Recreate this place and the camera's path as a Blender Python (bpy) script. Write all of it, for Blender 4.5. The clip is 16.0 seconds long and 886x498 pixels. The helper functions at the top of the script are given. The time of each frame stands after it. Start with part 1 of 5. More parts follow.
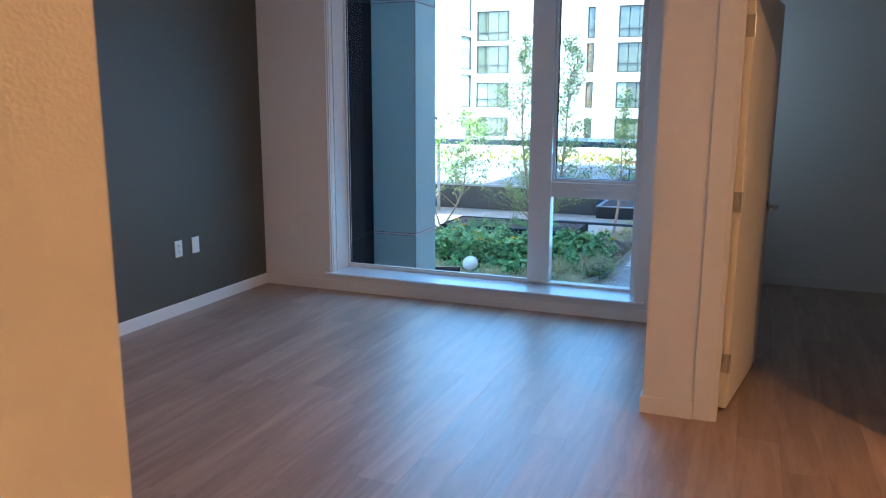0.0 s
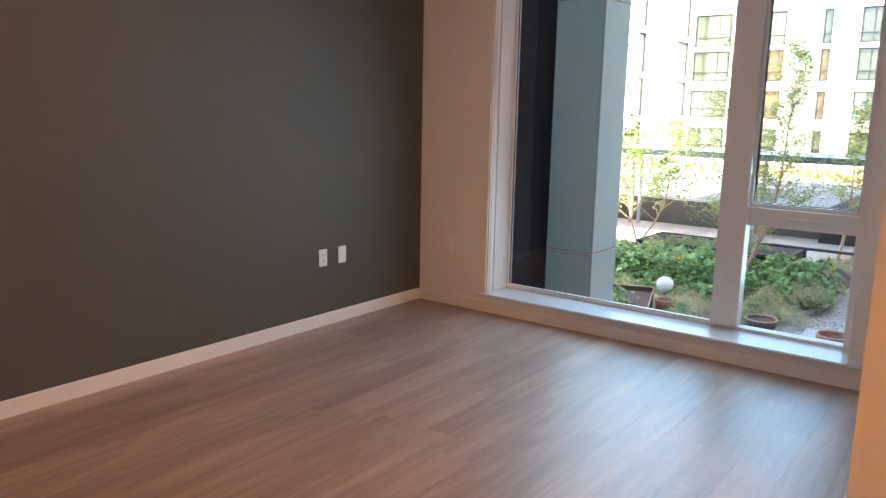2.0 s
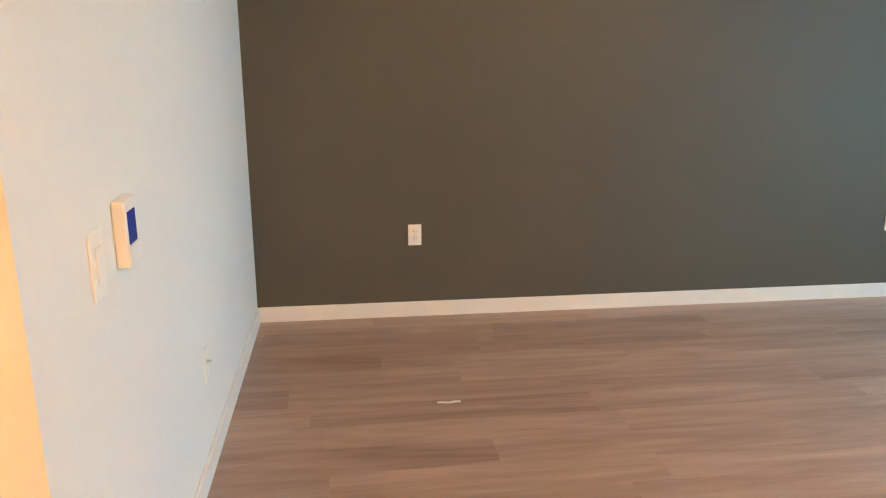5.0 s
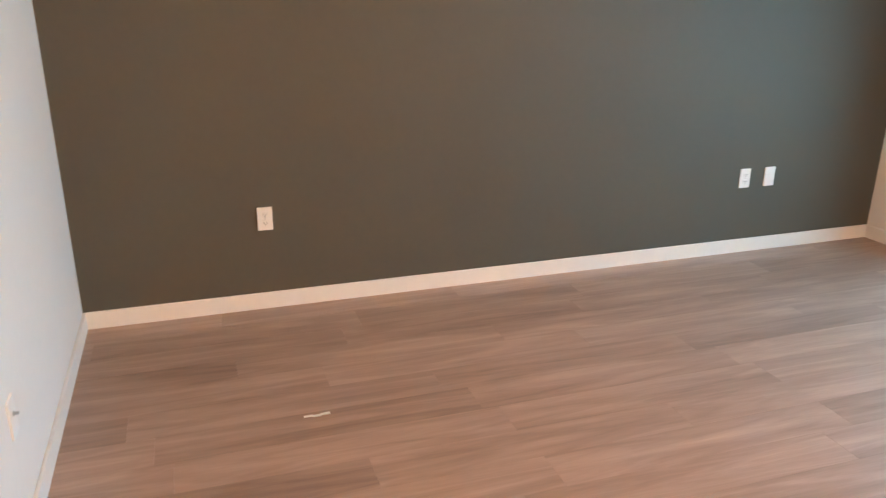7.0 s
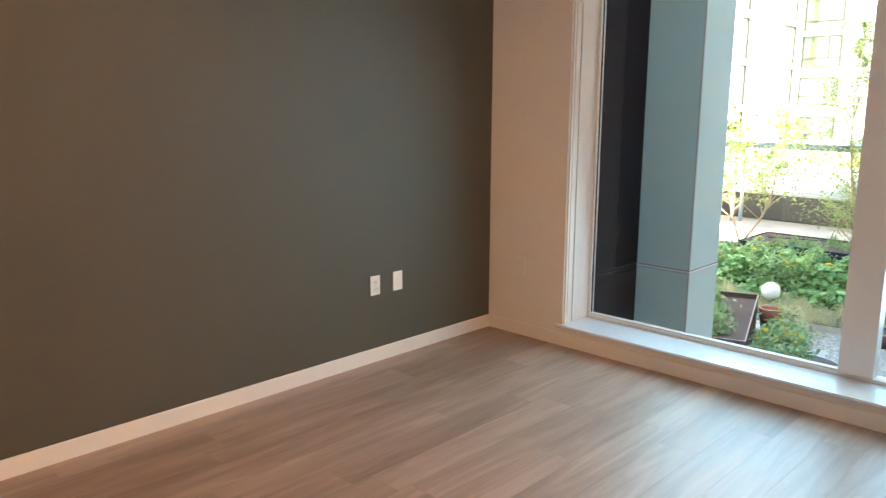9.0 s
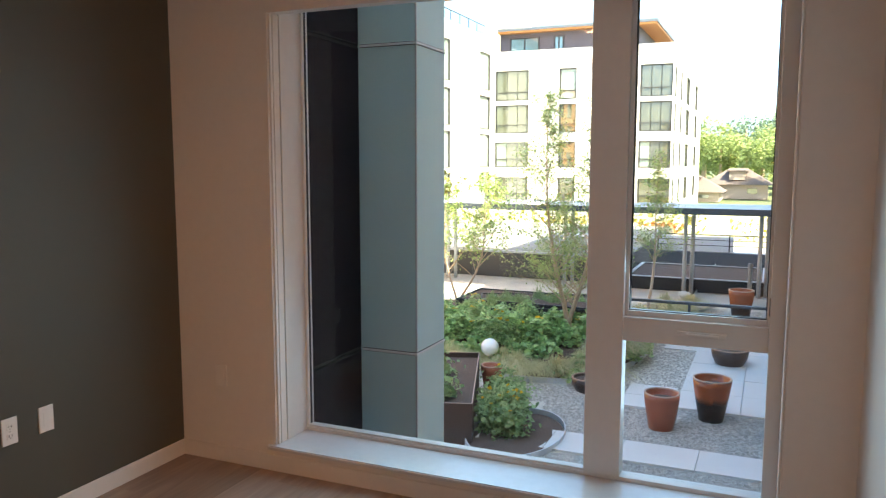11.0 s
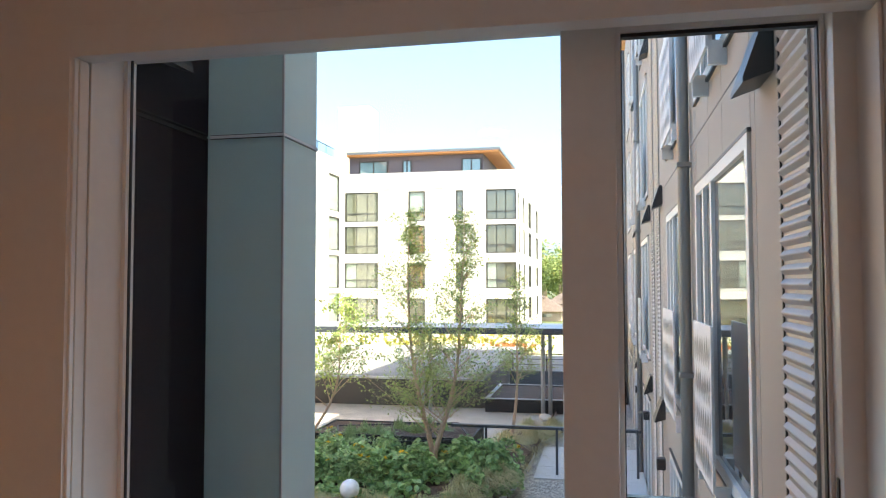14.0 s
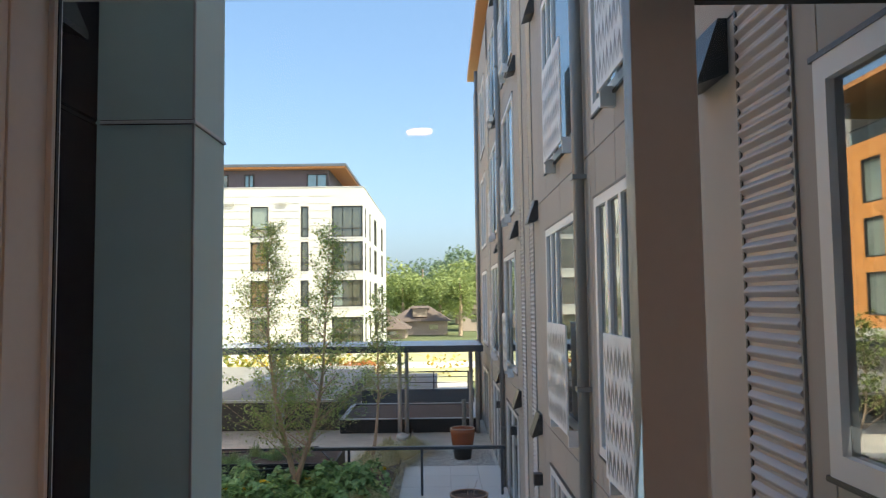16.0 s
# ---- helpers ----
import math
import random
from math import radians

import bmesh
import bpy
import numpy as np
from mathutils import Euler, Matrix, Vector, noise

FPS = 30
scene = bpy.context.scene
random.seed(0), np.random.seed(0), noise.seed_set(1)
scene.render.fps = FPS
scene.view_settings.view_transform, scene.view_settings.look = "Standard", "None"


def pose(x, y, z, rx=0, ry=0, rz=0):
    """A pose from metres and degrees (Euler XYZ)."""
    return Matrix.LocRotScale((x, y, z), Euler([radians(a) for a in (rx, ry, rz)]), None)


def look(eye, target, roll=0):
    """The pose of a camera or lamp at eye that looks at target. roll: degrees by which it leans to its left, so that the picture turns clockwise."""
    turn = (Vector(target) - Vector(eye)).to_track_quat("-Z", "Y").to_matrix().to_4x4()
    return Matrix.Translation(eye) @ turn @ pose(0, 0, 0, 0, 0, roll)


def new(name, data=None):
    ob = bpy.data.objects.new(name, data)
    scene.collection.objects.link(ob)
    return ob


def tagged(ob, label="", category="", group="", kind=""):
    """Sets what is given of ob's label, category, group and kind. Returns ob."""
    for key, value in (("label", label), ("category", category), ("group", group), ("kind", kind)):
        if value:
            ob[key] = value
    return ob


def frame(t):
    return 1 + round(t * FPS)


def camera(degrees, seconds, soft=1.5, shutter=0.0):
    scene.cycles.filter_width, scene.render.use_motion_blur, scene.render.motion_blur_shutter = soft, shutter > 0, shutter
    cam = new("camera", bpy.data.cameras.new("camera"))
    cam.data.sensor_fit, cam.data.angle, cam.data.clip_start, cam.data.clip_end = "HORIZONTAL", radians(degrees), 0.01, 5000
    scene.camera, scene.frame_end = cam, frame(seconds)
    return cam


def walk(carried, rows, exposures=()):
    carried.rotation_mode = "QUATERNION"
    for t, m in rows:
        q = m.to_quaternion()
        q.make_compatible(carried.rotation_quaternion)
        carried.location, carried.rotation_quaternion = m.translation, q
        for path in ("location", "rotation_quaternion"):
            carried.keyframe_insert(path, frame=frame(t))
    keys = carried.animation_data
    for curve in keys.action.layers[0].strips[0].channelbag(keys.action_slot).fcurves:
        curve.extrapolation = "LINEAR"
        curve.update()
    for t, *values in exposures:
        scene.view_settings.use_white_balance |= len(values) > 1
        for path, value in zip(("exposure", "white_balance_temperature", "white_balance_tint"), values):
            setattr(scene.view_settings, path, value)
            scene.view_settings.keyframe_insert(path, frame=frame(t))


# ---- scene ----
cam = camera(60.5, 16.0, soft=1.15, shutter=0.2)
PATH = [
    (0, (3.742, -5.296, 1.498), (3.01, -3.472, 1.123), 0.2),
    (0.5, (3.728, -5.09, 1.479), (2.968, -3.278, 1.104), 0.4),
    (1, (3.752, -4.859, 1.492), (2.83, -3.124, 1.116), 0.7),
    (1.5, (3.78, -4.689, 1.509), (2.698, -3.049, 1.134), 0.8),
    (2, (3.699, -4.595, 1.489), (2.513, -3.026, 1.125), 1.2),
    (2.5, (3.904, -4.383, 1.518), (2.439, -3.077, 1.135), 1.0),
    (3, (3.962, -4.324, 1.5), (2.236, -3.389, 1.116), 1.4),
    (3.5, (4.096, -4.283, 1.491), (2.214, -3.738, 1.088), 1.4),
    (4, (4.146, -4.278, 1.477), (2.218, -4.002, 1.02), 1.3),
    (6.5, (3.8, -4.239, 1.558), (1.956, -3.87, 0.878), 0.4),
    (7, (3.683, -4.235, 1.583), (1.896, -3.629, 0.921), 0.5),
    (7.5, (3.574, -4.197, 1.604), (1.865, -3.364, 0.984), 0.6),
    (8, (3.467, -4.103, 1.598), (1.855, -3.057, 1.044), 0.5),
    (8.5, (3.445, -3.999, 1.538), (1.933, -2.77, 1.088), 0.1),
    (9, (3.371, -3.949, 1.569), (2.006, -2.539, 1.183), 0.2),
    (9.5, (3.256, -3.82, 1.609), (2.049, -2.26, 1.276), 0.4),
    (10, (3.156, -3.65, 1.611), (2.108, -1.971, 1.323), 0.2),
    (12.3, (2.778, -2.707, 1.659), (2.222, -0.789, 1.547), 0.1),
    (12.5, (2.749, -2.645, 1.656), (2.217, -0.718, 1.59), 0.1),
    (13, (2.664, -2.45, 1.659), (2.174, -0.511, 1.673), 0.2),
    (13.5, (2.538, -2.3, 1.638), (2.082, -0.353, 1.699), 0.1),
    (14, (2.336, -2.168, 1.625), (1.926, -0.213, 1.716), -0.1),
    (14.5, (2.142, -2.036, 1.632), (1.807, -0.067, 1.741), -0.2),
    (15, (2.016, -1.868, 1.625), (1.771, 0.113, 1.748), -0.5),
    (15.5, (1.892, -1.746, 1.619), (1.732, 0.243, 1.753), -0.4),
    (16, (1.693, -1.747, 1.593), (1.701, 0.248, 1.729), -0.7),
]
walk(cam, [(t, look(eye, target, roll)) for t, eye, target, roll in PATH], [
    (0.0, 3.08, 4600, -8), (1.0, 3.5, 5450, -6), (2.0, 3.5, 6700, 2), (2.5, 3.8, 7200, 5), (3.0, 4.35, 7300, 5), (3.5, 4.38, 6500, -11), (4.0, 4.34, 6000, -20), (5.3, 4.3, 5700, -22), (6.4, 4.3, 5350, -22), (7.0, 4.45, 5900, -14),
    (8.0, 4.4, 6700, -8), (8.5, 4.2, 6900, -8), (9.5, 3.78, 7300, -7), (10.2, 3.42, 7300, -3), (12.3, 2.83, 7200, 3), (14.4, 2.62, 7200, 4), (14.7, 2.2, 7200, 4), (15.0, 1.95, 7100, 3), (16.0, 1.72, 7200, 3)])

# ---- sky, sun and lamps ----
SUN = Vector((0.66, -0.42, 0.90)).normalized()
world = bpy.data.worlds.new("sky")
scene.world = world
world.use_nodes = True
wn = world.node_tree.nodes
sky = wn.new("ShaderNodeTexSky")
sky.sky_type = "NISHITA"
sky.sun_disc = False
sky.dust_density = 3.0
sky.ozone_density = 1.5
sky.sun_elevation = math.asin(SUN.z)
sky.sun_rotation = math.atan2(SUN.x, SUN.y)
# a hazy blue summer sky: bright round the sun, evened out with plain blue
even = wn.new("ShaderNodeMix")
even.data_type = "RGBA"
even.inputs["Factor"].default_value = 0.4
even.inputs["B"].default_value = (0.25, 0.95, 2.6, 1)
world.node_tree.links.new(sky.outputs[0], even.inputs["A"])
world.node_tree.links.new(even.outputs["Result"], wn["Background"].inputs[0])
wn["Background"].inputs[1].default_value = 0.115
sun = new("sun", bpy.data.lights.new("sun", "SUN"))
sun.data.energy, sun.data.angle, sun.data.color = 2.5, radians(0.5), (1, 0.93, 0.82)
sun.matrix_world = look(SUN * 60, (0, 0, 0))

daylight = new("window_daylight", bpy.data.lights.new("window_daylight", "AREA"))
daylight.data.shape, daylight.data.size, daylight.data.size_y = "RECTANGLE", 1.85, 1.95
daylight.data.energy, daylight.data.color, daylight.data.spread = 3.5, (0.44, 0.70, 1.0), radians(145)
daylight.matrix_world = look((1.95, 0.243, 1.35), (1.9, -1, 1.0))

bedlight = new("bedroom_daylight", bpy.data.lights.new("bedroom_daylight", "AREA"))
bedlight.data.shape, bedlight.data.size, bedlight.data.size_y = "RECTANGLE", 0.8, 1.5
bedlight.data.energy, bedlight.data.color = 0.35, (0.95, 0.97, 1.0)
bedlight.matrix_world = look((3.40, 0.91, 1.72), (5.0, 0.91, 1.5))

# ---- materials ----


def mat(name, base, rough=0.6, metal=0.0, vary=0.12, scale=6.0, bump=0.0, bscale=60.0, stretch=(1, 1, 1), rand=0.0, island=0.0, alt=None, spec=0.5):
    """A painted, plastered, stone or metal surface: base colour with broad and fine variation, fine relief."""
    m = bpy.data.materials.new(name)
    m.use_nodes = True
    t = m.node_tree
    n, l = t.nodes, t.links
    p = n["Principled BSDF"]
    p.inputs["Roughness"].default_value, p.inputs["Metallic"].default_value = rough, metal
    p.inputs["Specular IOR Level"].default_value = spec
    tc, mp = n.new("ShaderNodeTexCoord"), n.new("ShaderNodeMapping")
    mp.inputs["Scale"].default_value = stretch
    l.new(tc.outputs["Object"], mp.inputs[0])
    broad, fine = n.new("ShaderNodeTexNoise"), n.new("ShaderNodeTexNoise")
    broad.inputs["Scale"].default_value, fine.inputs["Scale"].default_value = scale * 0.25, scale * 4
    broad.inputs["Detail"].default_value, fine.inputs["Detail"].default_value = 3, 4
    l.new(mp.outputs[0], broad.inputs["Vector"]), l.new(mp.outputs[0], fine.inputs["Vector"])
    add = n.new("ShaderNodeMath")
    add.operation = "ADD"
    l.new(broad.outputs[0], add.inputs[0]), l.new(fine.outputs[0], add.inputs[1])
    last = add.outputs[0]
    for amount, node, socket in ((rand, "ShaderNodeObjectInfo", "Random"), (island, "ShaderNodeNewGeometry", "Random Per Island")):
        if amount:
            src, mul = n.new(node), n.new("ShaderNodeMath")
            mul.operation = "MULTIPLY_ADD"
            l.new(src.outputs[socket], mul.inputs[0])
            mul.inputs[1].default_value = amount
            l.new(last, mul.inputs[2])
            last = mul.outputs[0]
    ramp = n.new("ShaderNodeMapRange")
    ramp.inputs["From Min"].default_value, ramp.inputs["From Max"].default_value = 0.6, 1.4 + rand + island
    l.new(last, ramp.inputs["Value"])
    mix = n.new("ShaderNodeMix")
    mix.data_type = "RGBA"
    lo = [c * (1 - vary) for c in base] if alt is None else list(alt)
    hi = [min(1, c * (1 + vary)) for c in base] if alt is None else list(base)
    mix.inputs["A"].default_value, mix.inputs["B"].default_value = (*lo, 1), (*hi, 1)
    l.new(ramp.outputs[0], mix.inputs["Factor"])
    l.new(mix.outputs["Result"], p.inputs["Base Color"])
    rr = n.new("ShaderNodeMapRange")
    rr.inputs["To Min"].default_value, rr.inputs["To Max"].default_value = rough * 0.85, min(1, rough * 1.15)
    l.new(fine.outputs[0], rr.inputs["Value"]), l.new(rr.outputs[0], p.inputs["Roughness"])
    if bump:
        bn, bp = n.new("ShaderNodeTexNoise"), n.new("ShaderNodeBump")
        bn.inputs["Scale"].default_value, bn.inputs["Detail"].default_value = bscale, 5
        l.new(mp.outputs[0], bn.inputs["Vector"]), l.new(bn.outputs[0], bp.inputs["Height"])
        bp.inputs["Strength"].default_value, bp.inputs["Distance"].default_value = bump, 0.01
        l.new(bp.outputs[0], p.inputs["Normal"])
    return m


def glass_mat(name, tint=(1, 1, 1), ior=1.45):
    m = bpy.data.materials.new(name)
    m.use_nodes = True
    n, l = m.node_tree.nodes, m.node_tree.links
    n.remove(n["Principled BSDF"])
    tr, gl, lw, mx = n.new("ShaderNodeBsdfTransparent"), n.new("ShaderNodeBsdfGlossy"), n.new("ShaderNodeLayerWeight"), n.new("ShaderNodeMixShader")
    tr.inputs[0].default_value = (*tint, 1)
    gl.inputs["Roughness"].default_value = 0.0
    lw.inputs[0].default_value = 0.5
    power, gain = n.new("ShaderNodeMath"), n.new("ShaderNodeMapRange")
    power.operation, power.inputs[1].default_value = "POWER", 5.0
    gain.inputs["To Min"].default_value = ((ior - 1) / (ior + 1)) ** 2
    l.new(lw.outputs["Facing"], power.inputs[0]), l.new(power.outputs[0], gain.inputs["Value"])
    l.new(gain.outputs[0], mx.inputs[0]), l.new(tr.outputs[0], mx.inputs[1]), l.new(gl.outputs[0], mx.inputs[2])
    l.new(mx.outputs[0], n["Material Output"].inputs[0])
    return m


def mirror_glass(name, base, ior):
    """A dim room behind coated glass: dark body with a clear mirror layer."""
    m = mat(name, base, 0.5, vary=0.35, scale=0.6)
    n, l = m.node_tree.nodes, m.node_tree.links
    p = n["Principled BSDF"]
    gl, fr, mx = n.new("ShaderNodeBsdfGlossy"), n.new("ShaderNodeFresnel"), n.new("ShaderNodeMixShader")
    gl.inputs["Roughness"].default_value, fr.inputs[0].default_value = 0.01, ior
    gl.inputs[0].default_value = (0.92, 0.97, 0.98, 1)
    wav, bp = n.new("ShaderNodeTexNoise"), n.new("ShaderNodeBump")
    wav.inputs["Scale"].default_value = 1.3
    bp.inputs["Strength"].default_value, bp.inputs["Distance"].default_value = 0.2, 0.01
    l.new(wav.outputs[0], bp.inputs["Height"]), l.new(bp.outputs[0], gl.inputs["Normal"])
    l.new(fr.outputs[0], mx.inputs[0]), l.new(p.outputs[0], mx.inputs[1]), l.new(gl.outputs[0], mx.inputs[2])
    l.new(mx.outputs[0], n["Material Output"].inputs[0])
    return m


def drip_glaze(name, top, low, height):
    """Two-tone pottery glaze: the dark lower coat meets the upper one in an uneven, running line."""
    m = mat(name, top, 0.26, vary=0.3, scale=6)
    n, l = m.node_tree.nodes, m.node_tree.links
    p = n["Principled BSDF"]
    old = p.inputs["Base Color"].links[0].from_socket
    tc, sep, mp, ns = n.new("ShaderNodeTexCoord"), n.new("ShaderNodeSeparateXYZ"), n.new("ShaderNodeMapping"), n.new("ShaderNodeTexNoise")
    mp.inputs["Scale"].default_value = (16, 16, 2.5)
    ns.inputs["Scale"].default_value, ns.inputs["Detail"].default_value = 1.0, 3
    l.new(tc.outputs["Object"], sep.inputs[0]), l.new(tc.outputs["Object"], mp.inputs[0]), l.new(mp.outputs[0], ns.inputs["Vector"])
    a, r, mx = n.new("ShaderNodeMath"), n.new("ShaderNodeMapRange"), n.new("ShaderNodeMix")
    a.operation = "MULTIPLY_ADD"
    a.inputs[1].default_value = 0.22
    l.new(ns.outputs[0], a.inputs[0]), l.new(sep.outputs["Z"], a.inputs[2])
    r.inputs["From Min"].default_value, r.inputs["From Max"].default_value = height + 0.05, height + 0.17
    l.new(a.outputs[0], r.inputs["Value"])
    mx.data_type = "RGBA"
    mx.inputs["A"].default_value = (*low, 1)
    l.new(r.outputs[0], mx.inputs["Factor"]), l.new(old, mx.inputs["B"]), l.new(mx.outputs["Result"], p.inputs["Base Color"])
    return m


def emit_mat(name, colour, strength):
    m = bpy.data.materials.new(name)
    m.use_nodes = True
    p = m.node_tree.nodes["Principled BSDF"]
    p.inputs["Base Color"].default_value = (0.8, 0.8, 0.8, 1)
    p.inputs["Emission Color"].default_value, p.inputs["Emission Strength"].default_value = (*colour, 1), strength
    return m


def leaf_mat(name, a, b, rough=0.5):
    m = mat(name, a, rough, vary=0.2, scale=3, island=1.2, alt=b)
    n, l = m.node_tree.nodes, m.node_tree.links
    p = n["Principled BSDF"]
    tl, mx = n.new("ShaderNodeBsdfTranslucent"), n.new("ShaderNodeMixShader")
    mx.inputs[0].default_value = 0.4
    l.new(p.inputs["Base Color"].links[0].from_socket, tl.inputs[0])
    l.new(p.outputs[0], mx.inputs[1]), l.new(tl.outputs[0], mx.inputs[2])
    l.new(mx.outputs[0], n["Material Output"].inputs[0])
    return m


def plank_mat():
    """Taupe vinyl plank: long grain along the plank, a tone of its own for each plank, satin wear layer."""
    m = bpy.data.materials.new("vinyl_plank")
    m.use_nodes = True
    n, l = m.node_tree.nodes, m.node_tree.links
    p = n["Principled BSDF"]
    tc, oi = n.new("ShaderNodeTexCoord"), n.new("ShaderNodeObjectInfo")
    off = n.new("ShaderNodeVectorMath")
    off.operation = "MULTIPLY_ADD"
    off.inputs[0].default_value = (31.0, 17.0, 5.0)
    l.new(oi.outputs["Random"], off.inputs[1]), l.new(tc.outputs["Object"], off.inputs[2])
    mp = n.new("ShaderNodeMapping")
    mp.inputs["Scale"].default_value = (1, 0.09, 1)
    l.new(off.outputs[0], mp.inputs[0])
    grain, streak, blot = (n.new("ShaderNodeTexNoise") for _ in range(3))
    for node, sc, det in ((grain, 130, 5), (streak, 14.0, 5), (blot, 4.5, 2)):
        node.inputs["Scale"].default_value, node.inputs["Detail"].default_value = sc, det
        l.new(mp.outputs[0], node.inputs["Vector"])
    streak.inputs["Distortion"].default_value = 1.5
    ramp = n.new("ShaderNodeValToRGB")
    e = ramp.color_ramp.elements
    e[0].position, e[0].color = 0.24, (0.205, 0.134, 0.10, 1)
    e[1].position, e[1].color = 0.82, (0.49, 0.348, 0.27, 1)
    mid = ramp.color_ramp.elements.new(0.5)
    mid.color = (0.325, 0.222, 0.167, 1)
    s1, s2, s3 = (n.new("ShaderNodeMath") for _ in range(3))
    for node in (s1, s2, s3):
        node.operation = "MULTIPLY_ADD"
    l.new(streak.outputs[0], s1.inputs[0])
    s0 = n.new("ShaderNodeMath")
    s0.operation = "MULTIPLY_ADD"
    l.new(blot.outputs[0], s0.inputs[0]), l.new(s0.outputs[0], s1.inputs[2])
    s0.inputs[1].default_value, s0.inputs[2].default_value = 0.55, -0.22
    s1.inputs[1].default_value = 0.66
    l.new(grain.outputs[0], s2.inputs[0]), l.new(s1.outputs[0], s2.inputs[2])
    s2.inputs[1].default_value = 0.14
    l.new(oi.outputs["Random"], s3.inputs[0]), l.new(s2.outputs[0], s3.inputs[2])
    s3.inputs[1].default_value = 0.11
    l.new(s3.outputs[0], ramp.inputs[0]), l.new(ramp.outputs[0], p.inputs["Base Color"])
    rr = n.new("ShaderNodeMapRange")
    rr.inputs["To Min"].default_value, rr.inputs["To Max"].default_value = 0.33, 0.49
    l.new(streak.outputs[0], rr.inputs["Value"]), l.new(rr.outputs[0], p.inputs["Roughness"])
    p.inputs["Specular IOR Level"].default_value = 0.62
    p.inputs["Coat Weight"].default_value, p.inputs["Coat Roughness"].default_value = 0.12, 0.4
    bp = n.new("ShaderNodeBump")
    bp.inputs["Strength"].default_value, bp.inputs["Distance"].default_value = 0.25, 0.002
    l.new(grain.outputs[0], bp.inputs["Height"]), l.new(bp.outputs[0], p.inputs["Normal"])
    return m


M_DARKWALL = mat("charcoal_wall_paint", (0.099, 0.094, 0.075), 0.55, vary=0.05, bump=0.12, bscale=260, spec=0.3)
M_WHITE = mat("white_wall_paint", (0.80, 0.77, 0.73), 0.62, vary=0.025, bump=0.12, bscale=260)
M_TRIM = mat("white_trim_paint", (0.80, 0.77, 0.73), 0.4, vary=0.03, bump=0.03)
M_CEIL = mat("ceiling_paint", (0.78, 0.77, 0.75), 0.8, vary=0.03, bump=0.1)
M_VINYL = mat("window_vinyl", (0.78, 0.77, 0.75), 0.35, vary=0.03)
M_SILL = mat("sill_stone", (0.72, 0.72, 0.73), 0.2, vary=0.05, bump=0.02)
M_SLAB = mat("floor_slab", (0.05, 0.04, 0.035), 0.8)
M_PLANK = plank_mat()
M_GASKET = mat("black_gasket", (0.02, 0.02, 0.02), 0.5)
M_PLASTIC = mat("white_plastic", (0.82, 0.80, 0.76), 0.35, vary=0.02)
M_NICKEL = mat("satin_nickel", (0.55, 0.54, 0.52), 0.3, 1.0, vary=0.05)
M_LCD = mat("blue_display", (0.03, 0.05, 0.30), 0.2, vary=0.1)
M_GLASS = glass_mat("clear_glass", (0.975, 0.985, 0.98), 1.32)
M_COATED = glass_mat("coated_double_glass", (0.55, 0.6, 0.6), 4.0)
M_GUARDGLASS = glass_mat("guard_glass", (0.88, 0.96, 0.98), 1.25)
M_PAPER = mat("paper_scrap", (0.8, 0.78, 0.74), 0.8)
M_LAMP = emit_mat("warm_diffuser", (1.0, 0.42, 0.13), 33.0)
M_LED = emit_mat("led_disc", (1.0, 0.44, 0.20), 16.5)

M_PANELGREY = mat("blue_grey_panel", (0.62, 0.80, 0.79), 0.45, vary=0.06, scale=3, bump=0.03)
M_PANELBLACK = mat("near_black_panel", (0.015, 0.010, 0.015), 0.6, vary=0.12, scale=3, spec=0.18)
M_FACADE = mat("warm_grey_fibre_cement", (0.41, 0.38, 0.335), 0.65, vary=0.07, scale=3, bump=0.05, rand=0.25)
M_BACKING = mat("facade_backing", (0.035, 0.035, 0.035), 0.8)
M_CORR = mat("corrugated_steel", (0.45, 0.42, 0.42), 0.42, 0.1, vary=0.08, scale=4)
M_DARKMETAL = mat("dark_bronze_metal", (0.055, 0.058, 0.06), 0.4, 0.5, vary=0.12)
M_LIGHTMETAL = mat("painted_light_metal", (0.58, 0.60, 0.62), 0.45, 0.3, vary=0.08)
M_PIPE = mat("grey_downpipe", (0.27, 0.275, 0.27), 0.4, 0.3, vary=0.08)
M_FRAME = mat("light_window_frame", (0.82, 0.81, 0.79), 0.4, vary=0.04)
M_DKFRAME = mat("bronze_window_frame", (0.045, 0.045, 0.042), 0.4, vary=0.08)
M_DKGLASS = mirror_glass("dark_window_glass", (0.085, 0.088, 0.055), 2.2)
M_WINGGLASS = mirror_glass("reflective_wing_glass", (0.03, 0.037, 0.037), 5.5)
# penthouse panes: blue of the reflected sky is put into the body colour
M_SKYGLASS = mirror_glass("sky_reflection_glass", (0.16, 0.30, 0.34), 2.4)
M_CURTAIN = mirror_glass("window_with_blind", (0.24, 0.29, 0.25), 1.8)
M_SCREEN = mat("patterned_screen", (0.84, 0.85, 0.85), 0.5, vary=0.06)
M_STUCCO = mat("white_cladding", (0.64, 0.635, 0.60), 0.75, vary=0.04, scale=1, bump=0.05, bscale=20)
M_PENT = mat("plum_grey_cladding", (0.14, 0.12, 0.135), 0.6, vary=0.12, scale=1)
M_ROOFEDGE = mat("roof_edge_metal", (0.16, 0.18, 0.20), 0.4, 0.4, vary=0.05)
M_SOFFIT = mat("cedar_soffit", (0.62, 0.27, 0.09), 0.5, vary=0.15, scale=2, stretch=(1, 8, 1))
M_ORANGE = mat("orange_cladding", (0.80, 0.34, 0.10), 0.6, vary=0.12, scale=1)
M_GROUND = mat("podium_ground", (0.60, 0.56, 0.49), 0.9, vary=0.28, scale=5, bump=0.6, bscale=40)
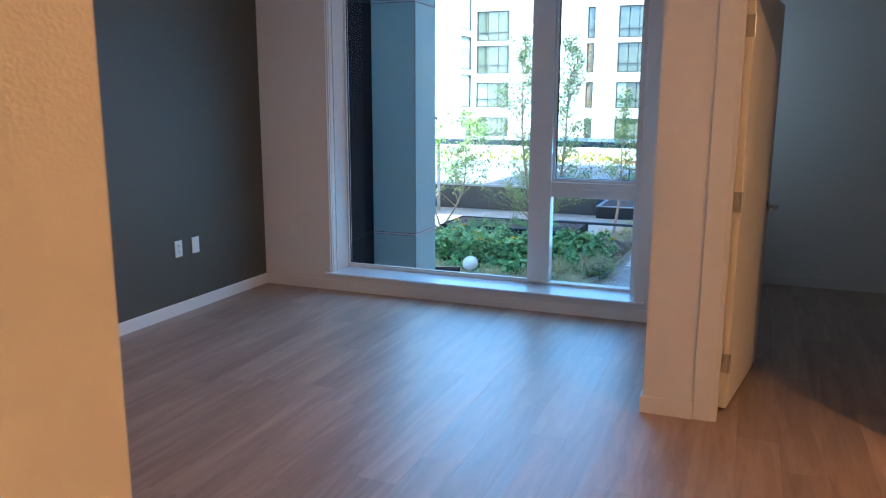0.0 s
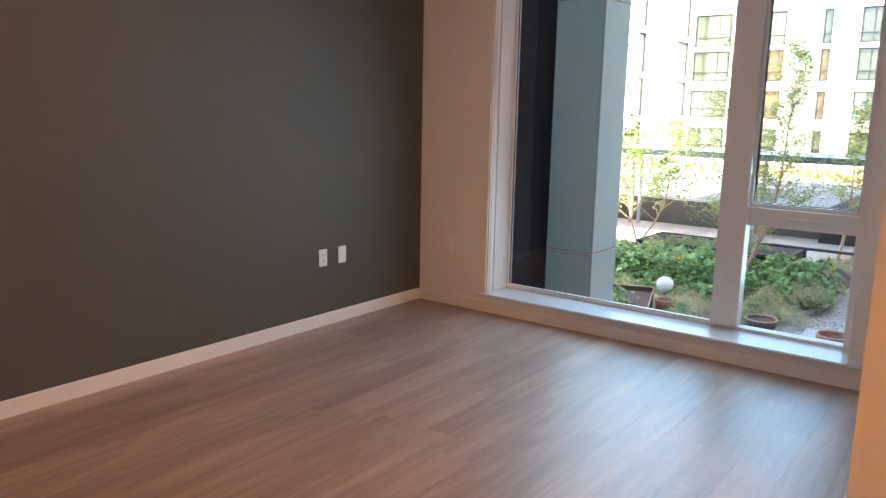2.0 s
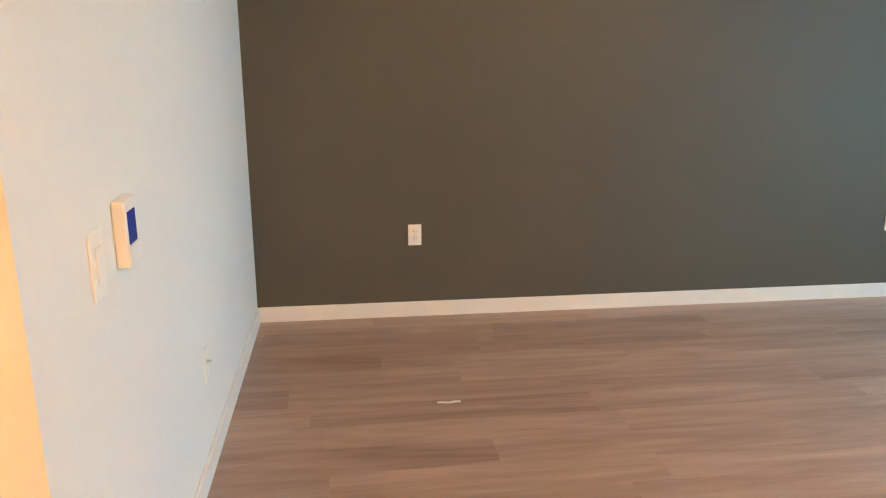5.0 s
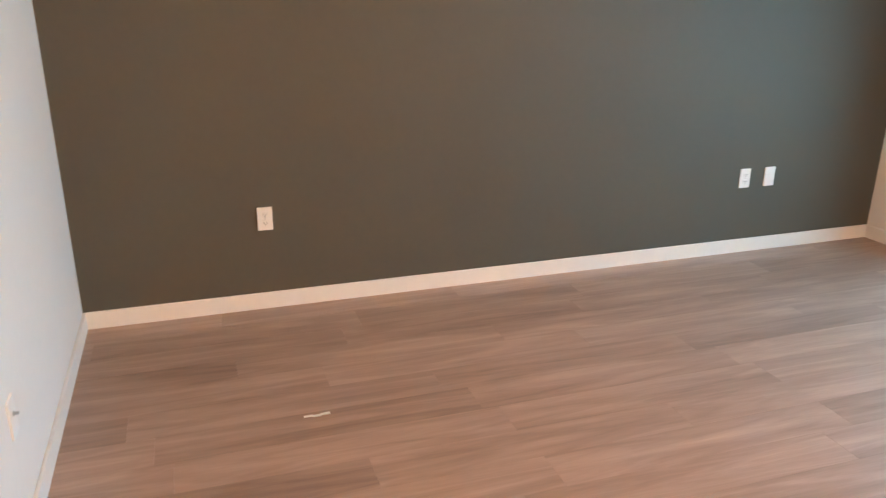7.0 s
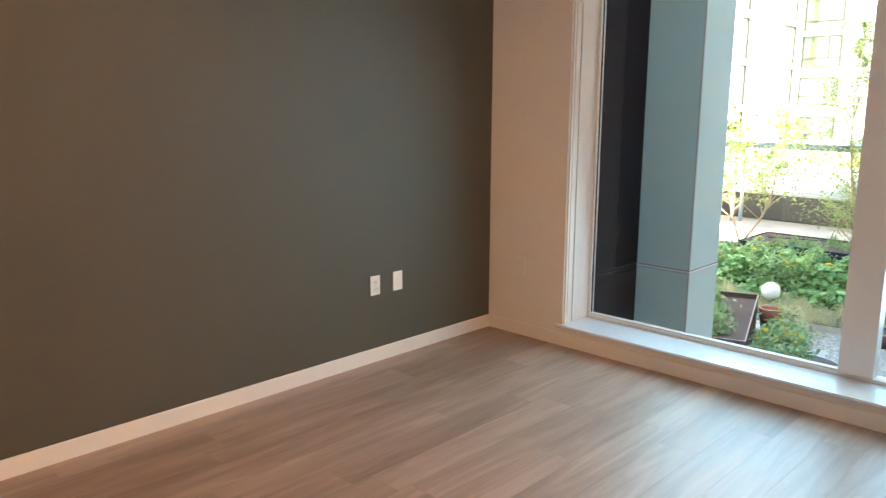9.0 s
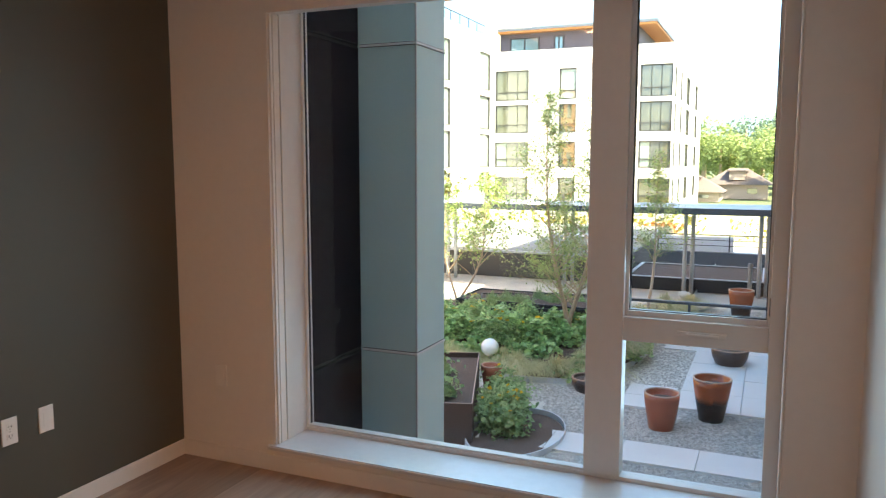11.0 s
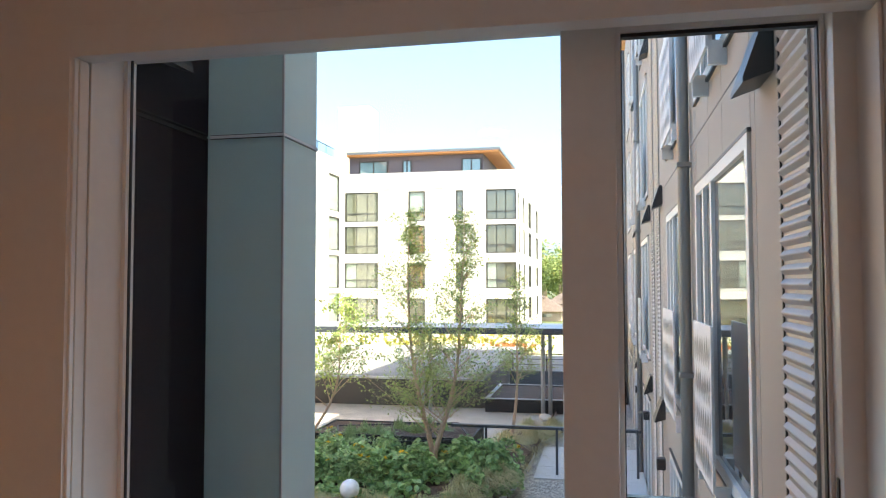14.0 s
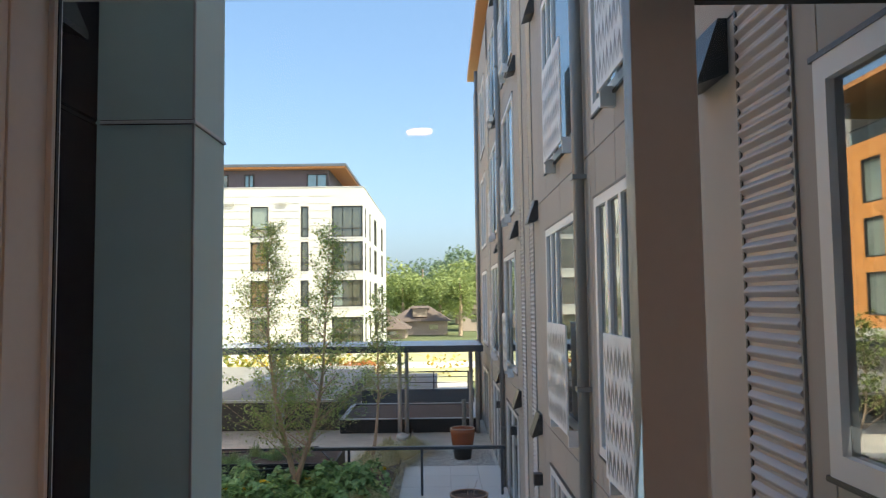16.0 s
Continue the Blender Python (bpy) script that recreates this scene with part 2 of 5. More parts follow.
M_FIELD = mat("far_ground", (0.11, 0.13, 0.05), 0.95, vary=0.35, scale=0.05)
M_PAVER = mat("concrete_paver", (0.67, 0.655, 0.62), 0.8, vary=0.08, scale=4, bump=0.15, bscale=90, rand=0.35)
M_PEBBLE = mat("grey_pebbles", (0.64, 0.61, 0.54), 0.8, vary=0.2, scale=5, island=1.6, alt=(0.20, 0.19, 0.18))
M_SOIL = mat("dark_soil", (0.105, 0.068, 0.050), 0.95, vary=0.3, scale=6, bump=0.8, bscale=25)
M_CORTEN = mat("rusted_steel", (0.085, 0.052, 0.042), 0.6, 0.3, vary=0.3, scale=3)
M_PLANTER = mat("black_steel_planter", (0.028, 0.03, 0.034), 0.5, 0.3, vary=0.15, scale=2)
M_RAIL = mat("slate_steel_rail", (0.085, 0.10, 0.115), 0.4, 0.4, vary=0.1)
M_CAP = mat("pale_metal_cap", (0.55, 0.56, 0.56), 0.5, 0.2, vary=0.06)
M_GRAVELROOF = mat("gravel_roof", (0.26, 0.26, 0.24), 0.9, vary=0.25, scale=8, bump=0.4, bscale=30)
M_WALLGREY = mat("dark_grey_render", (0.10, 0.095, 0.088), 0.8, vary=0.12, scale=1)
M_TERRA = mat("brown_red_glaze", (0.34, 0.105, 0.06), 0.3, vary=0.14, scale=2.5)
M_BROWNGLAZE = mat("dark_brown_glaze", (0.075, 0.045, 0.035), 0.3, vary=0.2)
M_DRIP = drip_glaze("rust_over_black_glaze", (0.33, 0.09, 0.035), (0.016, 0.013, 0.012), 0.42)
M_RIM = mat("worn_pot_rim", (0.46, 0.30, 0.22), 0.5, vary=0.2)
M_GLOBE = mat("white_globe_acrylic", (0.85, 0.86, 0.86), 0.3, vary=0.02)
M_BARK = mat("birch_bark", (0.52, 0.38, 0.27), 0.85, vary=0.3, scale=8, stretch=(1, 1, 0.4), bump=0.6, bscale=30)
M_LEAF_BIRCH = leaf_mat("birch_leaf", (0.60, 0.70, 0.26), (0.20, 0.30, 0.08), 0.4)
M_LEAF_YELLOW = leaf_mat("yellowing_leaf", (0.36, 0.30, 0.04), (0.14, 0.19, 0.03))
M_LEAF_DARK = leaf_mat("perennial_leaf", (0.60, 0.80, 0.36), (0.12, 0.26, 0.10), 0.35)
M_LEAF_SILVER = leaf_mat("pale_herb_leaf", (0.46, 0.56, 0.26), (0.20, 0.32, 0.13))
M_GRASS = leaf_mat("feather_grass_blade", (0.90, 0.78, 0.52), (0.38, 0.40, 0.16))
M_FLOWER = leaf_mat("yellow_petal", (0.88, 0.62, 0.04), (0.72, 0.42, 0.02))
M_WOODS = leaf_mat("far_foliage", (0.44, 0.50, 0.17), (0.15, 0.21, 0.08), 0.7)
M_ROOFTILE = mat("brown_roof_shingle", (0.15, 0.115, 0.098), 0.85, vary=0.15, scale=3)
# leaf colour of the farthest trees, dulled to put distance haze into it
M_HAZE = leaf_mat("haze_tinted_foliage", (0.26, 0.34, 0.20), (0.14, 0.21, 0.13), 0.8)
M_HOUSE = mat("house_siding", (0.44, 0.35, 0.29), 0.8, vary=0.1, scale=2)

# ---- mesh helpers ----


def add_box(bm, x0, x1, y0, y1, z0, z1):
    v = [bm.verts.new((x, y, z)) for z in (z0, z1) for x, y in ((x0, y0), (x1, y0), (x1, y1), (x0, y1))]
    for f in ((3, 2, 1, 0), (4, 5, 6, 7), (0, 1, 5, 4), (1, 2, 6, 5), (2, 3, 7, 6), (3, 0, 4, 7)):
        bm.faces.new([v[i] for i in f])
    return v


def boxes(*dims, bevel=0.0):
    bm = bmesh.new()
    for d in dims:
        add_box(bm, *d)
    if bevel:
        bmesh.ops.bevel(bm, geom=bm.edges[:], offset=bevel, segments=2, affect="EDGES", profile=0.6)
    return bm


def part(name, bm, material, parent=None, label="", smooth=False):
    me = bpy.data.meshes.new(name)
    bmesh.ops.recalc_face_normals(bm, faces=bm.faces[:])
    bm.to_mesh(me)
    bm.free()
    if smooth:
        for f in me.polygons:
            f.use_smooth = True
    me.materials.append(material)
    ob = new(name, me)
    if parent:
        ob.parent = parent
    if label:
        ob["label"] = label
    return ob


def raw(name, verts, faces, material, parent=None):
    me = bpy.data.meshes.new(name)
    me.from_pydata(verts, [], faces)
    me.materials.append(material)
    ob = new(name, me)
    if parent:
        ob.parent = parent
    return ob


def empty(name, x=0.0, y=0.0, z=0.0):
    ob = new(name)
    ob.matrix_world = Matrix.Translation((x, y, z))
    return ob


def lathe(profile, seg=28):
    """A turned solid round z from (radius, height) pairs."""
    bm = bmesh.new()
    rings = []
    for r, z in profile:
        rings.append([bm.verts.new((r * math.cos(a), r * math.sin(a), z)) for a in (2 * math.pi * i / seg for i in range(seg))])
    for a, b in zip(rings, rings[1:]):
        for i in range(seg):
            bm.faces.new((a[i], a[(i + 1) % seg], b[(i + 1) % seg], b[i]))
    bm.faces.new(rings[0][::-1])
    bm.faces.new(rings[-1])
    return bm


def tube(bm, pts, radii, seg=7):
    rings = []
    pts = [Vector(p) for p in pts]
    for i, (p, r) in enumerate(zip(pts, radii)):
        d = (pts[min(i + 1, len(pts) - 1)] - pts[max(i - 1, 0)]).normalized()
        a = d.cross(Vector((0.3, 1, 0.1))).normalized()
        b = d.cross(a)
        rings.append([bm.verts.new(p + r * (math.cos(t) * a + math.sin(t) * b)) for t in (2 * math.pi * k / seg for k in range(seg))])
    for a, b in zip(rings, rings[1:]):
        for i in range(seg):
            bm.faces.new((a[i], a[(i + 1) % seg], b[(i + 1) % seg], b[i]))
    bm.faces.new(rings[0][::-1])
    bm.faces.new(rings[-1])


def wall_y(name, y0, y1, x0, x1, z0, z1, holes, material, label=""):
    """A wall along x with rectangular holes (x0, x1, z0, z1)."""
    xs = sorted({x0, x1, *(h[0] for h in holes), *(h[1] for h in holes)})
    zs = sorted({z0, z1, *(h[2] for h in holes), *(h[3] for h in holes)})
    bm = bmesh.new()
    for a, b in zip(xs, xs[1:]):
        for c, d in zip(zs, zs[1:]):
            if not any(h[0] <= a and b <= h[1] and h[2] <= c and d <= h[3] for h in holes):
                add_box(bm, a, b, y0, y1, c, d)
    clean(bm)
    return tagged(part(name, bm, material), label, "wall", kind="structure")


def clean(bm):
    bmesh.ops.remove_doubles(bm, verts=bm.verts[:], dist=0.0005)
    bm.verts.index_update()
    seen = {}
    for f in bm.faces:
        seen.setdefault(frozenset(v.index for v in f.verts), []).append(f)
    dead = [f for fs in seen.values() if len(fs) > 1 for f in fs]
    bmesh.ops.delete(bm, geom=dead, context="FACES")


def structure(name, bm, material, label, category):
    return tagged(part(name, bm, material), label, category, kind="structure")


# ---- apartment shell ----
CEIL = 2.75
structure("floor", boxes((-0.2, 7.2, -9.0, 0.02, -0.25, -0.006), (3.45, 7.2, 0.02, 1.75, -0.25, -0.006)), M_SLAB, "taupe wood-look vinyl plank floor of the empty living room", "floor")
structure("ceiling", boxes((-0.2, 7.2, -9.0, 0.4, CEIL, CEIL + 0.2), (3.45, 7.2, 0.4, 1.8, CEIL, CEIL + 0.2)), M_CEIL, "plain matt white painted ceiling", "ceiling")
structure("wall_west", boxes((-0.2, 0.0, -4.795, 0.0, -0.2, CEIL)), M_DARKWALL, "charcoal grey painted accent wall of the living room", "wall")
wall_y("wall_north", 0.0, 0.36, -0.2, 3.48, -0.25, CEIL, [(0.625, 3.07, 0.115, 2.475)], M_WHITE, "white painted wall around the tall window")
structure("wall_white", boxes((-0.2, 2.85, -5.0, -4.795, -0.2, CEIL), (2.4, 3.335, -9.0, -4.9, -0.2, CEIL)), M_WHITE, "white painted return wall beside the entry passage", "wall")
structure("wall_partition", boxes((3.336, 3.48, -1.48, 0.0, -0.2, CEIL)), M_WHITE, "white painted partition between living room and bedroom", "wall")
wall_y("wall_bedroom_door", -1.62, -1.48, 3.336, 7.0, -0.2, CEIL, [(3.665, 4.52, -0.2, 2.06)], M_WHITE, "white painted wall with the bedroom doorway")
structure("wall_bedroom_north", boxes((3.5, 7.0, 1.61, 1.8, -0.2, CEIL)), M_WHITE, "white painted end wall of the bedroom", "wall")
structure("wall_east", boxes((7.0, 7.2, -9.0, 1.8, -0.2, CEIL)), M_WHITE, "white painted wall closing the apartment", "wall")
structure("wall_south", boxes((3.335, 7.0, -9.0, -8.8, -0.2, CEIL)), M_WHITE, "white painted wall behind the entry passage", "wall")


def baseboard(name, x0, x1, y0, y1):
    bm = boxes((x0, x1, y0, y1, 0.0, 0.086))
    bmesh.ops.bevel(bm, geom=[e for e in bm.edges if all(v.co.z > 0.08 for v in e.verts)], offset=0.004, segments=2, affect="EDGES")
    tagged(part(name, bm, M_TRIM), "white painted square-edged baseboard", "baseboard", kind="structure")


baseboard("baseboard_1", 0.0, 0.013, -4.782, -0.013)
baseboard("baseboard_2", 0.0, 3.336, -0.013, 0.0)
baseboard("baseboard_3", 0.0, 2.85, -4.795, -4.782)
baseboard("baseboard_4", 3.323, 3.336, -1.633, -0.013)
baseboard("baseboard_5", 3.336, 3.572, -1.633, -1.62)
baseboard("baseboard_6", 3.5, 7.0, 1.597, 1.61)
baseboard("baseboard_7", 2.863, 3.335, -4.9, -4.887)
baseboard("baseboard_8", 3.335, 3.348, -8.8, -4.9)

# ---- living-room window ----
win = tagged(empty("window_1", 0.625, 0.3, 0.14), "tall white vinyl window with fixed pane and casement", "window", kind="structure")


def local(bm, ob):
    bmesh.ops.translate(bm, verts=bm.verts[:], vec=-ob.matrix_world.translation)
    return bm


Y0, Y1 = 0.262, 0.345
part("window_frame", local(boxes((0.625, 0.64, 0.09, Y1, 0.14, 2.475), (3.0, 3.07, 0.2, Y1, 0.14, 2.475), (0.64, 3.0, Y0, Y1, 0.14, 0.16), (0.64, 3.0, Y0, Y1, 2.445, 2.475), bevel=0.003), win), M_VINYL, win)
part("mullion", local(boxes((2.212, 2.383, 0.25, Y1, 0.16, 2.445), bevel=0.004), win), M_VINYL, win)
part("transom", local(boxes((2.383, 3.0, 0.255, Y1, 0.818, 0.93), bevel=0.004), win), M_VINYL, win)
part("casement_sash", local(boxes((2.383, 2.4, 0.285, 0.35, 0.93, 2.445), (2.988, 3.0, 0.285, 0.35, 0.93, 2.445), (2.4, 2.988, 0.285, 0.35, 0.93, 0.955), (2.4, 2.988, 0.285, 0.35, 2.425, 2.445), bevel=0.002), win), M_VINYL, win)
part("gasket", local(boxes((2.4, 2.404, 0.303, 0.334, 0.955, 2.425), (2.984, 2.988, 0.303, 0.334, 0.955, 2.425), (2.404, 2.984, 0.303, 0.334, 0.955, 0.959), (2.404, 2.984, 0.303, 0.334, 2.413, 2.425)), win), M_GASKET, win, "thin black rubber gasket")
part("glazing_bead", local(boxes((0.64, 0.656, 0.268, 0.3, 0.16, 2.445), (0.656, 2.212, 0.268, 0.3, 0.16, 0.172), bevel=0.002), win), M_VINYL, win)
part("gasket", local(boxes((0.656, 0.659, 0.286, 0.3, 0.172, 2.445)), win), M_GASKET, win, "thin black rubber gasket")
part("reveal_trim", local(boxes((0.626, 0.637, 0.012, 0.03, 0.14, 2.372), (0.626, 0.637, 0.037, 0.084, 0.14, 2.372), (0.626, 0.63, 0.03, 0.037, 0.14, 2.372), (3.059, 3.0695, 0.012, 0.194, 0.14, 2.372), bevel=0.003), win), M_TRIM, win)
for d in ((0.64, 2.212, 0.302, 0.308, 0.16, 2.445), (2.404, 2.984, 0.317, 0.323, 0.959, 2.413), (2.383, 3.0, 0.302, 0.308, 0.16, 0.818)):
    g = part("pane", local(boxes(d), win), M_GLASS, win, "clear glass pane")
    g.visible_shadow = False
part("casement_handle", local(boxes((2.996, 3.012, 0.235, 0.262, 0.985, 1.06), (2.998, 3.01, 0.215, 0.24, 0.985, 1.0), bevel=0.003), win), M_GASKET, win, "small black casement lock lever")
crank = part("crank_cover", local(boxes((2.62, 2.83, 0.238, 0.258, 0.862, 0.886), (2.66, 2.8, 0.228, 0.24, 0.868, 0.88), bevel=0.004), win), M_VINYL, win, "folded white crank handle and cover")
sill = boxes((0.585, 3.14, -0.03, 0.0, 0.118, 0.14), (0.625, 3.07, 0.0, 0.345, 0.114, 0.14))
clean(sill)
bmesh.ops.bevel(sill, geom=[e for e in sill.edges if all(v.co.y < -0.025 for v in e.verts)], offset=0.006, segments=3, affect="EDGES")
structure("window_sill", sill, M_SILL, "smooth white window sill catching daylight", "window sill")
valance = tagged(empty("shade_valance", 0.63, 0.0, 2.372), "white roller-shade fascia across the window head", "shade")
part("fascia", local(boxes((0.627, 3.068, -0.004, 0.012, 2.372, 2.474), bevel=0.003), valance), M_TRIM, valance)
part("housing", local(boxes((0.627, 3.068, 0.012, 0.1, 2.38, 2.474)), valance), M_TRIM, valance)

# ---- bedroom doorway and open door ----
structure("door_casing", boxes((3.574, 3.667, -1.628, -1.62, 0.0, 2.13), (3.667, 4.52, -1.628, -1.62, 2.06, 2.13), (4.52, 4.61, -1.628, -1.62, 0.0, 2.13), (3.667, 3.685, -1.62, -1.47, 0.0, 2.06), (4.5, 4.518, -1.62, -1.47, 0.0, 2.06), (3.685, 4.5, -1.62, -1.47, 2.04, 2.06), bevel=0.002), M_TRIM, "white painted flat door casing and jamb", "door frame")
door = tagged(new("door_1"), "white painted bedroom door standing wide open", "door", kind="structure")
door.matrix_world = pose(3.699, -1.455, 0.012, 0, 0, 80.5)
part("door_leaf", boxes((0.0, 0.86, -0.022, 0.022, 0.0, 2.022), bevel=0.003), M_TRIM, door)
for z in (0.235, 1.035, 1.84):
    hinge = boxes((-0.006, 0.001, -0.02, 0.018, z - 0.048, z + 0.048), bevel=0.002)
    tube(hinge, [(-0.008, -0.024, z - 0.05), (-0.008, -0.024, z + 0.05)], [0.007, 0.007], 10)
    part("hinge", hinge, M_NICKEL, door, "satin nickel butt hinge")
for s in (-1, 1):
    h = lathe([(0.026, 0.0), (0.026, 0.006), (0.022, 0.009), (0.009, 0.01), (0.009, 0.05), (0.011, 0.054)], 20)
    bmesh.ops.rotate(h, verts=h.verts[:], matrix=Matrix.Rotation(radians(-90 * s), 3, "X"))
    bmesh.ops.translate(h, verts=h.verts[:], vec=(0.815, s * 0.022, 0.925))
    tube(h, [(0.815, s * 0.07, 0.925), (0.79, s * 0.073, 0.926), (0.71, s * 0.071, 0.924)], [0.009, 0.009, 0.007], 10)
    part("lever_handle", h, M_NICKEL, door, "satin nickel lever handle", True)


# ---- wall plates ----
def plate(m, label, kind):
    """An outlet, switch or blank plate in its own xz plane, facing -y."""
    ob = tagged(new("wall_outlet" if kind != "switch" else "light_switch"), label, "outlet" if kind != "switch" else "switch")
    ob.matrix_world = m
    part("cover_plate", boxes((-0.037, 0.037, -0.007, 0.0, -0.059, 0.059), bevel=0.0025), M_PLASTIC, ob)
    if kind == "duplex":
        for z in (-0.021, 0.021):
            sock = part("socket", boxes((-0.0165, 0.0165, -0.0095, -0.006, z - 0.0145, z + 0.0145), bevel=0.003), M_PLASTIC, ob)
            part("slots", boxes((-0.008, -0.0055, -0.0102, -0.0092, z - 0.003, z + 0.007), (0.0055, 0.008, -0.0102, -0.0092, z - 0.003, z + 0.006), (-0.002, 0.002, -0.0102, -0.0092, z - 0.010, z - 0.006)), M_GASKET, sock)
        part("screw", boxes((-0.003, 0.003, -0.0085, -0.006, -0.003, 0.003)), M_NICKEL, ob)
    elif kind == "switch":
        part("rocker", boxes((-0.0165, 0.0165, -0.011, -0.006, -0.033, 0.033), bevel=0.003), M_PLASTIC, ob)
    elif kind == "coax":
        j = lathe([(0.008, 0), (0.008, 0.004), (0.005, 0.005), (0.005, 0.016), (0.0035, 0.017)], 12)
        bmesh.ops.rotate(j, verts=j.verts[:], matrix=Matrix.Rotation(radians(90), 3, "X"))
        bmesh.ops.translate(j, verts=j.verts[:], vec=(0, -0.006, 0.01))
        part("connector", j, M_NICKEL, ob, "threaded metal cable connector")
    else:
        part("insert", boxes((-0.0165, 0.0165, -0.0085, -0.006, -0.033, 0.033), bevel=0.001), M_PLASTIC, ob)
    return ob


plate(pose(0, -1.054, 0.475, 0, 0, 90), "white duplex outlet on the charcoal wall", "duplex")
plate(pose(0, -0.872, 0.475, 0, 0, 90), "blank white data plate on the charcoal wall", "blank")
plate(pose(0, -3.917, 0.475, 0, 0, 90), "white duplex outlet low on the charcoal wall", "duplex")
plate(pose(0.277, 0, 0.48), "white outlet plate painted over on the window wall", "blank")
plate(pose(1.50, -4.795, 0.40, 0, 0, 180), "white cable plate with metal connector on white wall", "coax")
plate(pose(2.485, -4.795, 1.05, 0, 0, 180) @ Matrix.Diagonal((1.12, 1, 1.22, 1)), "white rocker light switch on the white wall", "switch")
thermo = tagged(empty("thermostat", 2.295, -4.795, 1.07), "white wall thermostat with small blue display", "thermostat")
part("housing", boxes((-0.055, 0.055, 0.0, 0.03, -0.07, 0.085), bevel=0.006), M_PLASTIC, thermo)
part("cover_lip", boxes((-0.05, 0.05, 0.03, 0.033, -0.064, -0.02), bevel=0.001), M_PLASTIC, thermo)
part("display", boxes((-0.018, 0.042, 0.03, 0.0325, -0.016, 0.06), bevel=0.001), M_LCD, thermo, "blue liquid crystal display")
scrap = bmesh.new()
for k, (a, b) in enumerate(((0.0, 0.0), (0.03, 0.006), (0.065, 0.002))):
    add_box(scrap, 1.10 + b, 1.111 + b, -3.92 + a, -3.884 + a, 0.0002, 0.003 + 0.001 * k)
tagged(part("paper_scrap", scrap, M_PAPER), "small torn white scrap lying on the floor", "litter")


def ceiling_light(x, y):
    ob = tagged(empty("ceiling_light", x, y, CEIL), "round warm ceiling light with opal diffuser", "ceiling light", "ceiling lights")
    b = lathe([(0.17, -0.001), (0.17, -0.03), (0.16, -0.032)], 32)
    part("base", b, M_TRIM, ob)
    part("diffuser", lathe([(0.155, -0.032), (0.15, -0.06), (0.11, -0.085), (0.05, -0.095), (0.01, -0.096)], 32), M_LAMP, ob, "glowing opal diffuser", True)


ceiling_light(6.0, -3.6)
led = tagged(empty("disc_light", 1.57, -2.69, CEIL), "small flush disc light glowing on the ceiling", "ceiling light")
part("trim_ring", lathe([(0.115, -0.0005), (0.115, -0.012), (0.1, -0.018)], 32), M_TRIM, led)
part("lens", lathe([(0.098, -0.0185), (0.09, -0.022), (0.02, -0.024)], 32), M_LED, led, "glowing round lens", True)

# ---- recess outside the window ----
col = tagged(empty("clad_column", 0.14, 2.5, -3.1), "blue-grey panel-clad column outside the window", "column")
for z0, z1 in ((-3.1, -2.42), (-2.405, 0.075), (0.09, 2.55), (2.565, 5.03), (5.045, 7.5)):
    part("panel", local(boxes((-0.12, 0.395, 2.236, 2.80, z0, z1), bevel=0.004), col), M_PANELGREY, col)
part("core", local(boxes((-0.2, 0.386, 2.245, 2.79, -3.1, 7.49)), col), M_PANELGREY, col)
for z in (-2.4125, 0.0825, 2.5575, 5.0375):
    part("joint", local(boxes((-0.1, 0.407, 2.224, 2.798, z - 0.009, z + 0.009), bevel=0.003), col), M_SCREEN, col, "pale joint flange")
    for dz in (-0.014, 0.009):
        part("shadow_gap", local(boxes((-0.1, 0.3975, 2.2335, 2.798, z + dz, z + dz + 0.005)), col), M_GASKET, col)
part("corner_trim", local(boxes((0.388, 0.4, 2.229, 2.243, -3.1, 7.5)), col), M_CAP, col, "thin pale corner trim")
dark = tagged(empty("side_wall", -0.3, 1.3, -3.1), "near-black clad side wall of the window recess", "wall", kind="structure")
for z0, z1 in ((-3.1, 0.075), (0.09, 2.55), (2.565, 5.03), (5.045, 7.5)):
    part("panel", local(boxes((-0.5, -0.12, 0.36, 2.24, z0, z1), bevel=0.003), dark), M_PANELBLACK, dark)
for z in (0.0825, 2.5575):
    for dz in (-0.022, 0.012):
        part("joint_bead", local(boxes((-0.15, -0.112, 0.36, 2.22, z + dz, z + dz + 0.009), bevel=0.002), dark), M_BACKING, dark)
vent = bmesh.new()
prof = [(-0.12, 3.16), (-0.06, 3.16), (0.06, 2.86), (0.06, 2.83), (-0.12, 2.89)]
ends = [[vent.verts.new((x, y, z)) for x, z in prof] for y in (1.28, 1.74)]
vent.faces.new(ends[0]), vent.faces.new(ends[1][::-1])
for i in range(5):
    vent.faces.new((ends[0][i], ends[0][(i + 1) % 5], ends[1][(i + 1) % 5], ends[1][i]))
part("vent_hood", local(vent, dark), M_DARKMETAL, dark, "wedge-shaped metal vent hood")
part("backing", local(boxes((-0.48, -0.128, 0.36, 2.24, -3.1, 7.5)), dark), M_BACKING, dark)
# upper wall and roof slab are unseen; height set to keep sun off the column
structure("building_face", boxes((-14.0, -0.2, 0.0, 0.36, -3.3, 8.2), (-0.2, 3.48, 0.0, 0.36, -3.3, -0.25), (-0.2, 3.48, 0.05, 0.36, 2.98, 8.2), (-14, 7.2, -9, 0.04, 8.0, 8.2)), M_FACADE, "grey panel-clad outer face of the apartment building with unseen roof slab", "facade")

structure("lower_storey", boxes((-14, 7.2, -9.0, 0.0, -3.3, -0.252)), M_FACADE, "storey of the apartment building under the room", "facade")

# ---- wing with the shaded grey facade ----
XF, FLOORS = 3.3, 3.45
wing = tagged(empty("apartment_wing", XF, 16.0, -3.1), "grey fibre-cement apartment wing with tall windows", "building")
